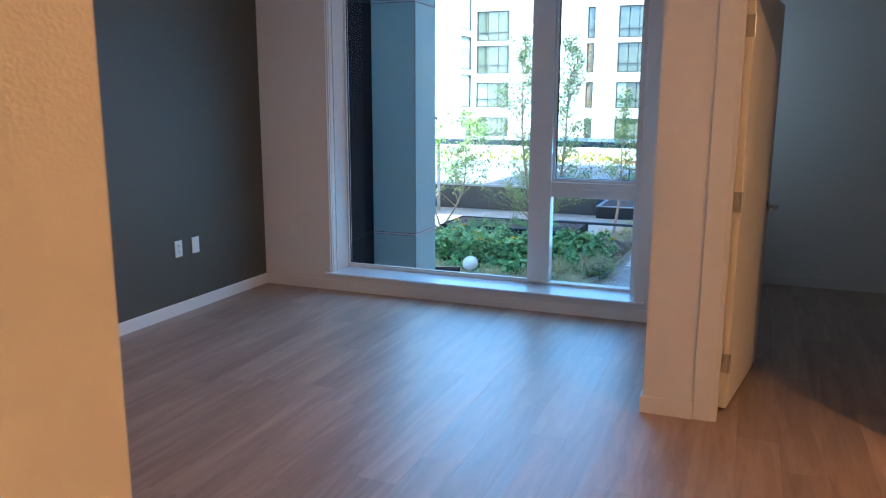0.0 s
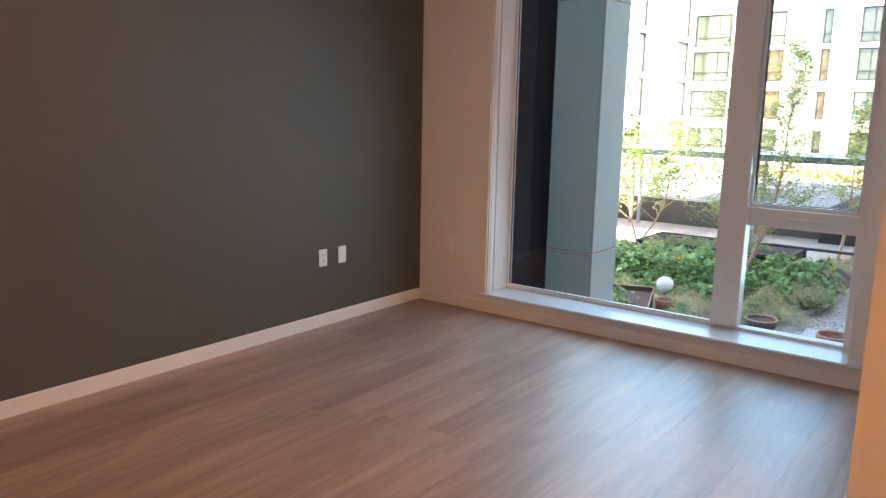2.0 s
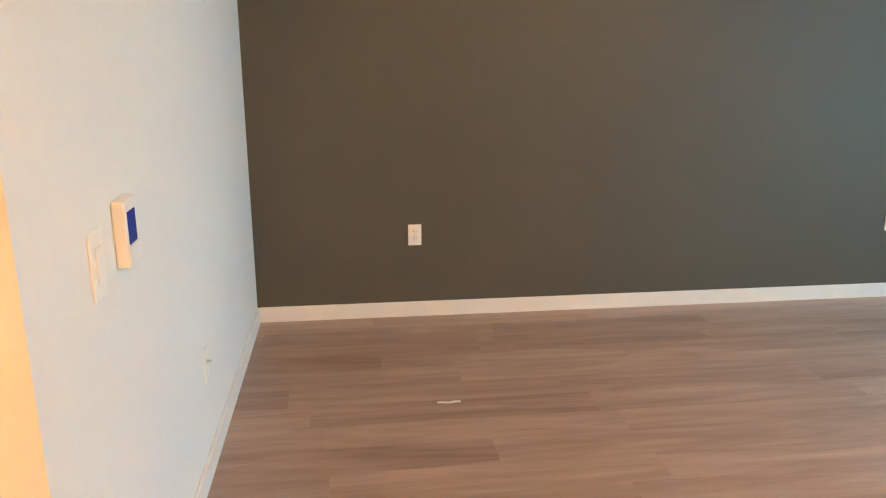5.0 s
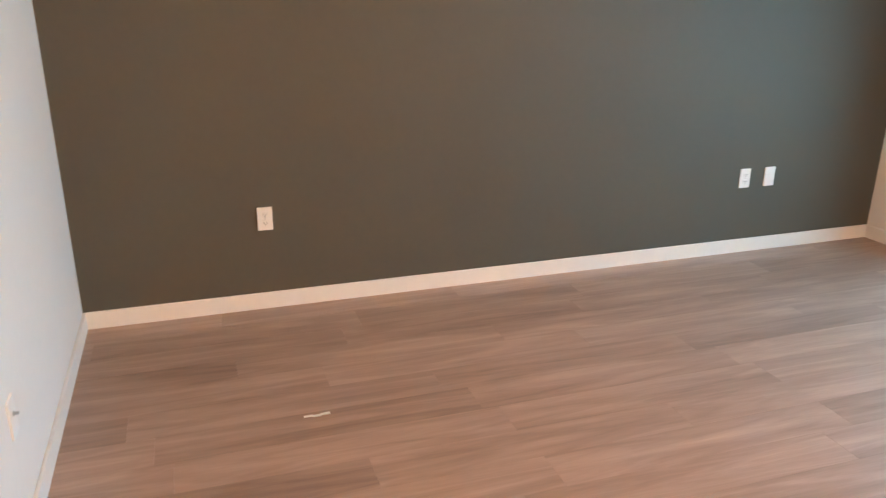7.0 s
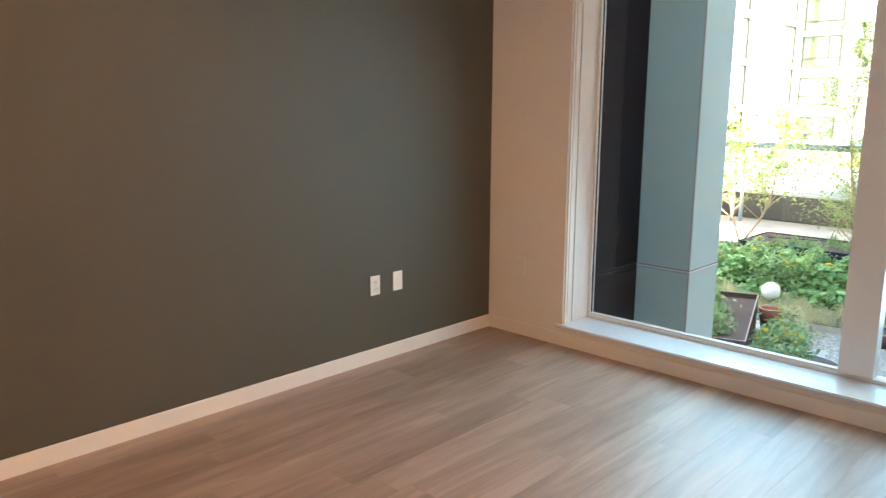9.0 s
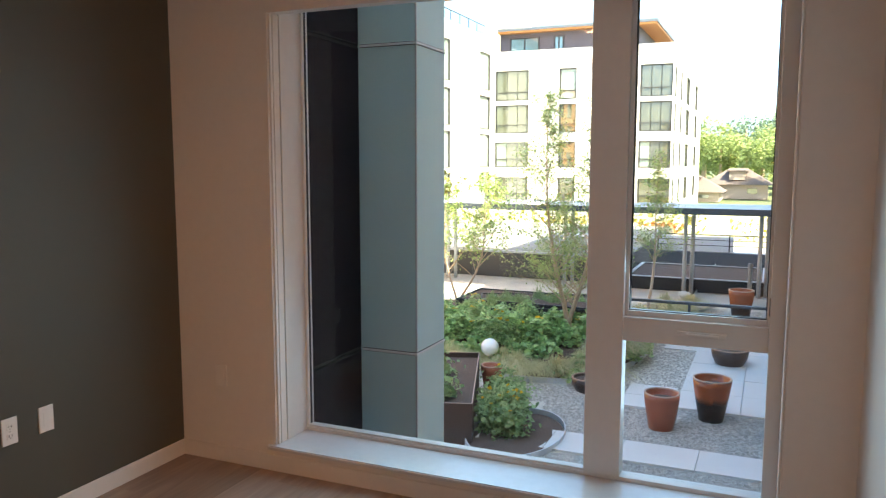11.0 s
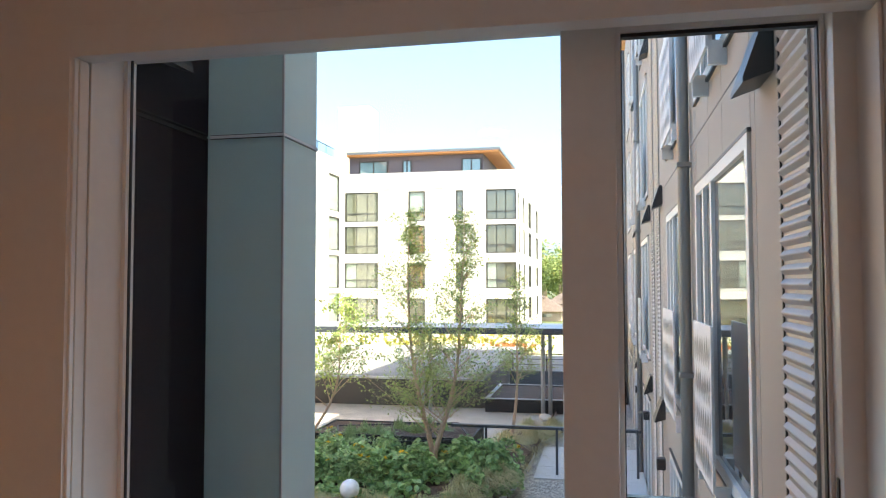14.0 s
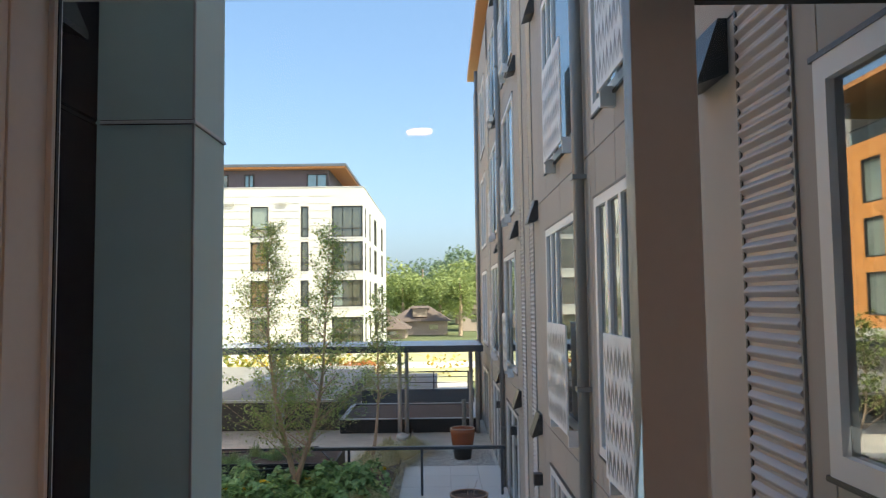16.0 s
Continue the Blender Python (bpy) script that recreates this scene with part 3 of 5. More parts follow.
# window bays: y0, y1, z0, z1 on each storey
BAYS = [(3.1, 6.0, 0.03, 2.62), (7.05, 9.6, 0.03, 2.62), (14.4, 17.1, 0.03, 2.62), (19.2, 21.8, 0.03, 2.62), (24.4, 27.0, 0.03, 2.62)]
STRIPS = [(1.62, 2.23), (11.15, 11.72), (12.62, 13.2), (22.4, 23.0)]
holes = [(0.42, 1.40, 0.86, 2.58), (0.42, 1.40, 0.86 + FLOORS, 2.58 + FLOORS), (0.42, 1.40, 0.86 + 2 * FLOORS, 2.58 + 2 * FLOORS)]
for k in range(-1, 3):
    holes += [(a, b, c + k * FLOORS, d + k * FLOORS) for a, b, c, d in BAYS if not (k == -1 and d > 2 and a < 3)]
TOPW = 10.9


def facade_cells(y0, y1, z0, z1, cuts_y, cuts_z, gaps):
    ys = sorted({y0, y1, *cuts_y, *(g[0] for g in gaps), *(g[1] for g in gaps)})
    ys = [y for y in ys if y0 <= y <= y1]
    zs = sorted({z0, z1, *cuts_z, *(g[2] for g in gaps), *(g[3] for g in gaps)})
    for a, b in zip(ys, ys[1:]):
        run = None
        for c, d in zip(zs, zs[1:]):
            solid = not any(g[0] <= a + 1e-6 and b <= g[1] + 1e-6 and g[2] <= c + 1e-6 and d <= g[3] + 1e-6 for g in gaps)
            if run and solid and c not in cuts_z:
                run[1] = d
            else:
                if run:
                    yield a, b, run[0], run[1]
                run = [c, d] if solid else None
        if run:
            yield a, b, run[0], run[1]


back = bmesh.new()
for a, b, c, d in facade_cells(0.36, 32.5, -3.1, TOPW, [], [], holes):
    add_box(back, XF + 0.02, XF + 0.2, a, b, c, d)
part("backing_wall", local(back, wing), M_BACKING, wing)
part("core", local(boxes((5.9, 18, 1.85, 32.4, -3.1, TOPW), (XF + 0.2, 5.9, 32.2, 32.4, -3.1, TOPW), (XF + 0.2, 5.9, 1.8, 32.2, 2.95, 3.2), (XF + 0.2, 5.9, 1.8, 32.2, 6.4, 6.65), (XF + 0.2, 5.9, 1.8, 32.2, -0.45, -0.2), (XF + 0.02, 18, 0.4, 32.5, TOPW, TOPW + 0.15)), wing), M_WALLGREY, wing)
lines = [-0.32 + k * FLOORS for k in range(0, 4)]
ycuts = [0.36, 2.95, 4.3, 5.1, 6.25, 8.3, 10.3, 11.12, 13.25, 15.6, 18.4, 20.5, 22.3, 23.1, 25.5, 28.3, 30.0, 31.4]
strip_gaps = [(a, b, -3.1, TOPW) for a, b in STRIPS]
pieces = []
for a, b, c, d in facade_cells(0.36, 32.5, -3.1, TOPW, ycuts, lines, holes + strip_gaps):
    if b - a > 0.03 and d - c > 0.03:
        pieces.append(boxes((XF, XF + 0.02, a + 0.006, b - 0.006, c + 0.006, d - 0.006)))
for bm in pieces:
    part("panel", local(bm, wing), M_FACADE, wing)


def corrugated(y0, y1, z0, z1, pitch=0.076, deep=0.023):
    """Horizontal box-ribbed sheet facing -x: rounded ribs with narrow recessed valleys."""
    bm = bmesh.new()
    shape = ((0.0, 0.0), (0.24, 0.0), (0.5, 0.82), (0.58, 1.0), (0.66, 1.0), (0.74, 0.82))
    prev = None
    for r in range(int((z1 - z0) / pitch)):
        for f, h in shape:
            z, x = z0 + (r + f) * pitch, XF - 0.004 - deep * h
            row = (bm.verts.new((x, y0, z)), bm.verts.new((x, y1, z)), bm.verts.new((XF + 0.018, y0, z)), bm.verts.new((XF + 0.018, y1, z)))
            if prev:
                bm.faces.new((prev[0], prev[1], row[1], row[0]))
                bm.faces.new((prev[2], prev[0], row[0], row[2]))
                bm.faces.new((prev[1], prev[3], row[3], row[1]))
            prev = row
    return bm


for y0, y1 in STRIPS:
    part("corrugated_strip", local(corrugated(y0 + 0.012, y1 - 0.012, -3.1 if y0 > 5 else -2.0, TOPW if y0 < 5 else 9.5), wing), M_CORR, wing, "horizontal ribbed corrugated steel strip")
    part("strip_edge", local(boxes((XF - 0.014, XF + 0.01, y0 - 0.004, y0 + 0.011, -3.1, TOPW)), wing), M_PIPE, wing)
    part("strip_edge", local(boxes((XF - 0.014, XF + 0.01, y1 - 0.011, y1 + 0.01, -3.1, TOPW)), wing), M_DARKMETAL, wing)


def wing_window(y0, y1, z0, z1, split, pane=None):
    w = part("window", local(boxes((XF - 0.025, XF + 0.06, y0, y0 + 0.1, z0, z1), (XF - 0.025, XF + 0.06, y1 - 0.1, y1, z0, z1), (XF - 0.025, XF + 0.06, y0 + 0.1, y1 - 0.1, z0, z0 + 0.1), (XF - 0.025, XF + 0.06, y0 + 0.1, y1 - 0.1, z1 - 0.1, z1)), wing), M_FRAME, wing, "tall light-framed window")
    bars = bmesh.new()
    edges = [y0 + 0.1, *split, y1 - 0.1]
    for y in split:
        add_box(bars, XF - 0.02, XF + 0.05, y - 0.045, y + 0.045, z0 + 0.1, z1 - 0.1)
    if split:
        part("mullion", local(bars, wing), M_FRAME, w)
    else:
        bars.free()
    for i, (a, b) in enumerate(zip(edges, edges[1:])):
        part("pane", local(boxes((XF + 0.012, XF + 0.02, a, b, z0 + 0.1, z1 - 0.1)), wing), pane or M_WINGGLASS, w).visible_shadow = pane is None
    part("trim", local(boxes((XF - 0.03, XF + 0.0, y0 - 0.03, y1 + 0.03, z1, z1 + 0.025), (XF - 0.03, XF, y0 - 0.03, y1 + 0.03, z0 - 0.025, z0)), wing), M_DARKMETAL, w)
    return w


def hood(y, z, width=0.42):
    """A wedge-shaped sheet-metal vent hood."""
    bm = bmesh.new()
    pr = [(XF, z + 0.36), (XF - 0.05, z + 0.36), (XF - 0.17, z + 0.02), (XF - 0.17, z - 0.01), (XF, z + 0.05)]
    a = [bm.verts.new((x, y - width / 2, zz)) for x, zz in pr]
    b = [bm.verts.new((x, y + width / 2, zz)) for x, zz in pr]
    bm.faces.new(a)
    bm.faces.new(b[::-1])
    for i in range(5):
        bm.faces.new((a[i], a[(i + 1) % 5], b[(i + 1) % 5], b[i]))
    part("vent_hood", local(bm, wing), M_DARKMETAL, wing, "dark wedge-shaped metal vent hood")


random.seed(11)


def guard(y0, y1, z0, z1):
    """A pale guard panel with a cut reed pattern, standing off the facade on two brackets."""
    x = XF - 0.16
    g = part("guard_frame", local(boxes((x, x + 0.02, y0, y0 + 0.03, z0, z1), (x, x + 0.02, y1 - 0.03, y1, z0, z1), (x, x + 0.02, y0 + 0.03, y1 - 0.03, z0, z0 + 0.03), (x, x + 0.02, y0 + 0.03, y1 - 0.03, z1 - 0.03, z1), (x + 0.0, x + 0.016, y0 + 0.03, y1 - 0.03, z0 + 0.03, z1 - 0.03), (x + 0.02, XF, y0 + 0.01, y0 + 0.06, z0 - 0.14, z0 + 0.05), (x + 0.02, XF, y1 - 0.06, y1 - 0.01, z0 - 0.14, z0 + 0.05)), wing), M_SCREEN, wing, "pale metal window guard with brackets")
    bm = bmesh.new()
    rows_, cols = 4, max(3, round((y1 - y0 - 0.1) / 0.14))
    hh, ww = (z1 - z0 - 0.1) / rows_, (y1 - y0 - 0.1) / cols
    for r in range(rows_):
        for c in range(cols):
            yy, zz = y0 + 0.05 + ww * (c + 0.5), z0 + 0.05 + hh * r
            for side in (-1, 1):
                lean, tall = side * ww * random.uniform(0.28, 0.5), hh * random.uniform(0.78, 0.96)
                foot = yy + side * ww * 0.08
                v = [bm.verts.new(p) for p in ((x - 0.002, foot - 0.004, zz), (x - 0.002, foot + 0.004, zz), (x - 0.003, foot + lean * 0.7 + 0.02, zz + tall * 0.6), (x - 0.002, foot + lean, zz + tall), (x - 0.003, foot + lean * 0.7 - 0.02, zz + tall * 0.6))]
                bm.faces.new(v)
    part("reed_pattern", local(bm, wing), M_PIPE, g, "dark reed-shaped cut pattern")


for k in range(-1, 3):
    o = k * FLOORS
    if k >= 0:
        wing_window(0.42, 1.40, 0.86 + o, 2.58 + o, [], None if k else M_COATED)
    for i, (a, b, c, d) in enumerate(BAYS):
        wing_window(a, b, c + o, d + o, [a + (b - a) * 0.62, a + (b - a) * 0.8] if i < 2 else [a + (b - a) * 0.5])
        if k >= 0 and i < 4:
            guard(a + (b - a) * (0.04 if i == 1 else 0.3), b - 0.92, 0.02 + o, 1.29 + o)
    for y in (2.58, 10.75, 13.9, 18.7):
        hood(y, 2.78 + o if y < 5 else 2.85 + o)
for y in (6.52, 17.55, 28.6):
    bm = bmesh.new()
    tube(bm, [(XF - 0.08, y, -3.1), (XF - 0.08, y, TOPW)], [0.065, 0.065], 14)
    p = part("downpipe", local(bm, wing), M_PIPE, wing, "dark grey round downpipe", True)
    for z in (-1.6, 0.6, 2.9, 5.2, 7.6):
        part("clip", local(boxes((XF - 0.155, XF, y - 0.075, y + 0.075, z, z + 0.05)), wing), M_PIPE, p)
for y, z in ((14.8, -1.2), (10.73, -1.29), (18.9, -1.2)):
    part("wall_lamp", local(boxes((XF - 0.14, XF, y - 0.09, y + 0.09, z - 0.09, z + 0.09), bevel=0.01), wing), M_DARKMETAL, wing, "small black box wall lamp")
part("roof_overhang", local(boxes((XF - 0.25, 18, 20.0, 33.2, TOPW + 0.9, TOPW + 1.15)), wing), M_SOFFIT, wing, "orange cedar roof overhang")
part("penthouse", local(boxes((XF + 1.2, 17, 0.8, 32.0, TOPW + 0.15, TOPW + 0.9)), wing), M_PENT, wing)

# ---- far white building ----
far = tagged(empty("white_apartment_building", -13.0, 75.0, -3.1), "white apartment building with bronze windows and penthouse", "building")
FY, FX = 64.0, -4.93
COLS = [(-7.70, -5.0), (-10.40, -9.70), (-14.76, -13.19), (-20.77, -17.56)]
ROWS = [(7.25, 9.95), (4.3, 6.85), (1.2, 3.5), (-2.0, 0.3)]
fholes = [(a, b, c, d) for a, b in COLS for c, d in ROWS]


def ywall(bm, y0, y1, x0, x1, z0, z1, holes):
    xs = sorted({x0, x1, *(h[0] for h in holes), *(h[1] for h in holes)})
    zs = sorted({z0, z1, *(h[2] for h in holes), *(h[3] for h in holes)})
    for a, b in zip(xs, xs[1:]):
        for c, d in zip(zs, zs[1:]):
            if not any(h[0] <= a and b <= h[1] and h[2] <= c and d <= h[3] for h in holes):
                add_box(bm, a, b, y0, y1, c, d)


def xwall(bm, x0, x1, y0, y1, z0, z1, holes):
    ys = sorted({y0, y1, *(h[0] for h in holes), *(h[1] for h in holes)})
    zs = sorted({z0, z1, *(h[2] for h in holes), *(h[3] for h in holes)})
    for a, b in zip(ys, ys[1:]):
        for c, d in zip(zs, zs[1:]):
            if not any(h[0] <= a and b <= h[1] and h[2] <= c and d <= h[3] for h in holes):
                add_box(bm, x0, x1, a, b, c, d)


bm = bmesh.new()
ywall(bm, FY, FY + 0.4, -21.0, FX, -3.1, 11.6, fholes)
clean(bm)
part("front_wall", local(bm, far), M_STUCCO, far)
SIDE = [(65.2, 66.6), (69.5, 71.2), (74.5, 78.0), (83.5, 86.5)]
bm = bmesh.new()
xwall(bm, FX - 0.4, FX, FY + 0.4, 91.0, -3.1, 11.6, [(a, b, c, d) for a, b in SIDE for c, d in ROWS])
clean(bm)
part("side_wall", local(bm, far), M_STUCCO, far)
part("core", local(boxes((-21, FX - 0.7, FY + 0.7, 91, -3.1, 11.3)), far), M_WALLGREY, far)
lap = bmesh.new()
for i in range(22):
    z = -2.6 + 0.64 * i
    for a, b in ((-17.5, -14.82), (-13.13, -10.46), (-9.64, -7.76)):
        add_box(lap, a, b, FY - 0.035, FY, z, z + 0.04)
part("lap_lines", local(lap, far), M_STUCCO, far)
random.seed(5)
for a, b in COLS:
    for r, (c, d) in enumerate(ROWS):
        w = part("window", local(boxes((a, a + 0.1, FY + 0.08, FY + 0.3, c, d), (b - 0.1, b, FY + 0.08, FY + 0.3, c, d), (a + 0.1, b - 0.1, FY + 0.08, FY + 0.3, c, c + 0.1), (a + 0.1, b - 0.1, FY + 0.08, FY + 0.3, d - 0.1, d), (a + 0.1, b - 0.1, FY + 0.1, FY + 0.28, c + 0.72, c + 0.8)), far), M_DKFRAME, far, "bronze-framed window")
        n = 3 if b - a > 2 else 1
        for i in range(n):
            x0, x1 = a + 0.1 + (b - a - 0.2) * i / n, a + 0.1 + (b - a - 0.2) * (i + 1) / n
            part("pane", local(boxes((x0 + 0.03, x1 - 0.03, FY + 0.2, FY + 0.22, c + 0.1, d - 0.1)), far), M_CURTAIN if random.random() < 0.08 else M_DKGLASS, w)
        part("spandrel", local(boxes((a, b, FY - 0.03, FY + 0.05, c - 0.18, c)), far), M_CAP, w)
for a, b in SIDE:
    for c, d in ROWS:
        w = part("window", local(boxes((FX - 0.3, FX - 0.05, a, a + 0.12, c, d), (FX - 0.3, FX - 0.05, b - 0.12, b, c, d), (FX - 0.3, FX - 0.05, a + 0.12, b - 0.12, c, c + 0.12), (FX - 0.3, FX - 0.05, a + 0.12, b - 0.12, d - 0.12, d)), far), M_DKFRAME, far, "bronze-framed window")
        part("pane", local(boxes((FX - 0.22, FX - 0.2, a + 0.12, b - 0.12, c + 0.12, d - 0.12)), far), M_DKGLASS, w)
part("parapet_cap", local(boxes((-21, FX + 0.05, FY - 0.05, FY + 0.45, 11.6, 11.66), (FX - 0.45, FX + 0.05, FY + 0.45, 91, 11.6, 11.66)), far), M_CAP, far)
part("penthouse_wall", local(boxes((-21, -8.2, 66.0, 90, 11.3, 13.5)), far), M_PENT, far, "plum-grey penthouse cladding")
for a, b in ((-20.0, -17.2), (-15.8, -14.9), (-10.2, -8.35)):
    w = part("penthouse_window", local(boxes((a, a + 0.12, 65.88, 66.0, 11.6, 13.1), (b - 0.12, b, 65.88, 66.0, 11.6, 13.1), (a + 0.12, b - 0.12, 65.88, 66.0, 13.0, 13.1), ((a + b) / 2 - 0.06, (a + b) / 2 + 0.06, 65.88, 66.0, 11.6, 13.0)), far), M_DKFRAME, far)
    part("pane", local(boxes((a + 0.12, b - 0.12, 65.93, 65.96, 11.6, 13.0)), far), M_SKYGLASS, w)
for x in (-16.5, -11.9):
    part("facade_vent", local(boxes((x - 0.4, x + 0.4, FY - 0.22, FY, 10.15, 10.4), bevel=0.03), far), M_CAP, far, "small pale vent hood")
roof = part("penthouse_roof", local(boxes((-21, -6.55, 65.1, 91, 13.66, 13.9)), far), M_ROOFEDGE, far, "dark thin overhanging roof")
part("soffit", local(boxes((-21, -6.65, 65.2, 91, 13.5, 13.66)), far), M_SOFFIT, roof, "orange cedar soffit")

# ---- left white wing and orange building ----
lw = tagged(empty("white_side_wing", -25.0, 48.0, -3.1), "white apartment wing with glass-railed roof terrace", "building")
LX = -21.0
LROWS = [(8.1, 11.4), (4.6, 7.6), (1.2, 4.2), (-2.2, 0.8)]
LWINS = [(47.5, 48.9), (52.5, 54.0), (60.5, 63.4)]
bm = bmesh.new()
xwall(bm, LX - 0.4, LX, 46.02, FY - 0.02, -3.1, 12.84, [(a, b, c, d) for a, b in LWINS for c, d in LROWS])
clean(bm)
part("wall", local(bm, lw), M_STUCCO, lw)
part("core", local(boxes((-32, LX - 0.7, 46.4, 64, -3.1, 12.3), (-32, LX - 0.4, 46.02, 46.4, -3.1, 12.84)), lw), M_WALLGREY, lw)
for a, b in LWINS:
    for c, d in LROWS:
        w = part("window", local(boxes((LX - 0.3, LX - 0.05, a, a + 0.1, c, d), (LX - 0.3, LX - 0.05, b - 0.1, b, c, d), (LX - 0.3, LX - 0.05, a + 0.1, b - 0.1, c, c + 0.1), (LX - 0.3, LX - 0.05, a + 0.1, b - 0.1, d - 0.1, d)), lw), M_DKFRAME, lw, "bronze-framed window")
        part("pane", local(boxes((LX - 0.22, LX - 0.2, a + 0.1, b - 0.1, c + 0.1, d - 0.1)), lw), M_CURTAIN, w)
tg = part("terrace_rail", local(boxes((LX - 0.5, LX - 0.44, 46.1, 63, 13.85, 13.92), *[(LX - 0.5, LX - 0.45, y, y + 0.06, 12.84, 13.85) for y in range(47, 63, 2)]), lw), M_DARKMETAL, lw, "dark roof-terrace railing")
part("rail_glass", local(boxes((LX - 0.48, LX - 0.47, 46.1, 63, 12.9, 13.8)), lw), M_GUARDGLASS, tg, "pale blue glass infill")
part("penthouse", local(boxes((-32, -27.0, 47, 50, 12.3, 15.6)), lw), M_PENT, lw)
part("penthouse_roof", local(boxes((-32, -22.8, 31, 59.5, 15.6, 15.95)), lw), M_SOFFIT, lw, "orange cedar roof overhang")
ob_ = tagged(empty("orange_building", -23.0, 26.0, -3.1), "orange-clad apartment building across the court", "building")
OX = -21.0
OW = [(9.5 + 4.1 * i, 11.7 + 4.1 * i) for i in range(9)]
bm = bmesh.new()
xwall(bm, OX - 0.4, OX, 8.0, 46.0, -0.9, 11.0, [(a, b, c, d) for a, b in OW for c, d in ((0.4, 3.0), (3.9, 6.3), (7.2, 9.9))])
clean(bm)
part("wall", local(bm, ob_), M_ORANGE, ob_)
part("base_wall", local(boxes((OX - 0.4, OX + 0.1, 8.0, 46.0, -3.1, -0.9)), ob_), M_WALLGREY, ob_)
part("band", local(boxes((OX - 0.4, OX + 0.25, 8.0, 46.0, -0.9, -0.35)), ob_), M_STUCCO, ob_)
part("core", local(boxes((-31, OX - 0.6, 8.0, 46.0, -3.1, 11.0)), ob_), M_WALLGREY, ob_)
for a, b in OW:
    for c, d in ((0.4, 3.0), (3.9, 6.3), (7.2, 9.9)):
        w = part("window", local(boxes((OX - 0.3, OX - 0.05, a, a + 0.1, c, d), (OX - 0.3, OX - 0.05, b - 0.1, b, c, d), (OX - 0.3, OX - 0.05, a + 0.1, b - 0.1, c, c + 0.1), (OX - 0.3, OX - 0.05, a + 0.1, b - 0.1, d - 0.1, d)), ob_), M_DKFRAME, ob_)
        part("pane", local(boxes((OX - 0.22, OX - 0.2, a + 0.1, b - 0.1, c + 0.1, d - 0.1)), ob_), M_CURTAIN, w)
rail_o = part("roof_rail", local(boxes((OX - 0.3, OX - 0.24, 8.0, 46, 11.95, 12.02), *[(OX - 0.3, OX - 0.25, 8.6 + 1.5 * i, 8.66 + 1.5 * i, 11.0, 11.95) for i in range(25)]), ob_), M_DARKMETAL, ob_)
part("rail_glass", local(boxes((OX - 0.28, OX - 0.27, 8.0, 46, 11.05, 11.9)), ob_), M_GUARDGLASS, rail_o)
tw = tagged(empty("distant_tower", -60, 260, -3), "distant beige tower block beyond the roofs", "building")
part("wall", local(boxes((-106, -92.3, 300, 312, -3, 76)), tw), mat("pale_tower_concrete", (0.72, 0.60, 0.48), 0.8, scale=0.1), tw)

# ---- ground, paving and gravel ----
Z = -3.1
structure("ground", boxes((-1500, 1500, -1500, 1500, Z - 0.6, Z - 0.06)), M_FIELD, "green and brown land stretching to the horizon", "ground")
structure("podium", boxes((-21, XF, 0.36, 64, Z - 0.06, Z)), M_GROUND, "grey roof-terrace ground of the courtyard", "ground")
paving = structure("pavement", boxes((0.0, XF, 11.66, 25.2, Z, Z + 0.012)), M_GROUND, "concrete slab paving along the facade", "pavement")
random.seed(3)
slab = bpy.data.meshes.new("paver")
sb = boxes((-0.5, 0.5, -0.595, 0.595, 0.0, 0.05), bevel=0.006)
sb.to_mesh(slab)
sb.free()
slab.materials.append(M_PAVER)
# slabbed stretches: x and y from and to
SLABBED = [(1.45, 3.28, 11.6, 16.4), (0.65, 3.28, 16.4, 20.0), (0.42, 1.38, 11.35, 12.9), (-1.5, 3.3, 8.55, 9.45)]


def lay(x0, x1, y0, y1):
    p = new("paver", slab)
    p.parent = paving
    p.matrix_world = pose((x0 + x1) / 2, (y0 + y1) / 2, Z + 0.002 + random.uniform(0, 0.004), 0, 0, random.uniform(-0.2, 0.2)) @ Matrix.Diagonal((x1 - x0 - 0.01, (y1 - y0) / 1.2, 1, 1))


for i in range(7):
    cols = (1.45, 2.64, 3.28) if i < 4 else (0.65, 1.9, 2.66, 3.28)
    for a, b in zip(cols, cols[1:]):
        lay(a, b, 11.6 + 1.2 * i, 12.8 + 1.2 * i)
lay(0.42, 1.38, 11.35, 12.12)
lay(0.42, 1.38, 12.13, 12.9)
for i in range(4):
    lay(2.1 - 1.2 * i, 3.3 - 1.2 * i, 8.55, 9.45)


def bed_edge(x):
    """The front edge of the planting bed, curving back toward the facade."""
    return 12.25 + 0.09 * max(0, x + 2.2) ** 2 + 2.3 * max(0, x + 0.55) + 60 * max(0, x - 0.25) ** 2


def rear_edge(y):
    """The right edge of the bed's rear stretch."""
    return 0.2 + 0.36 * max(0, y - 19.3)


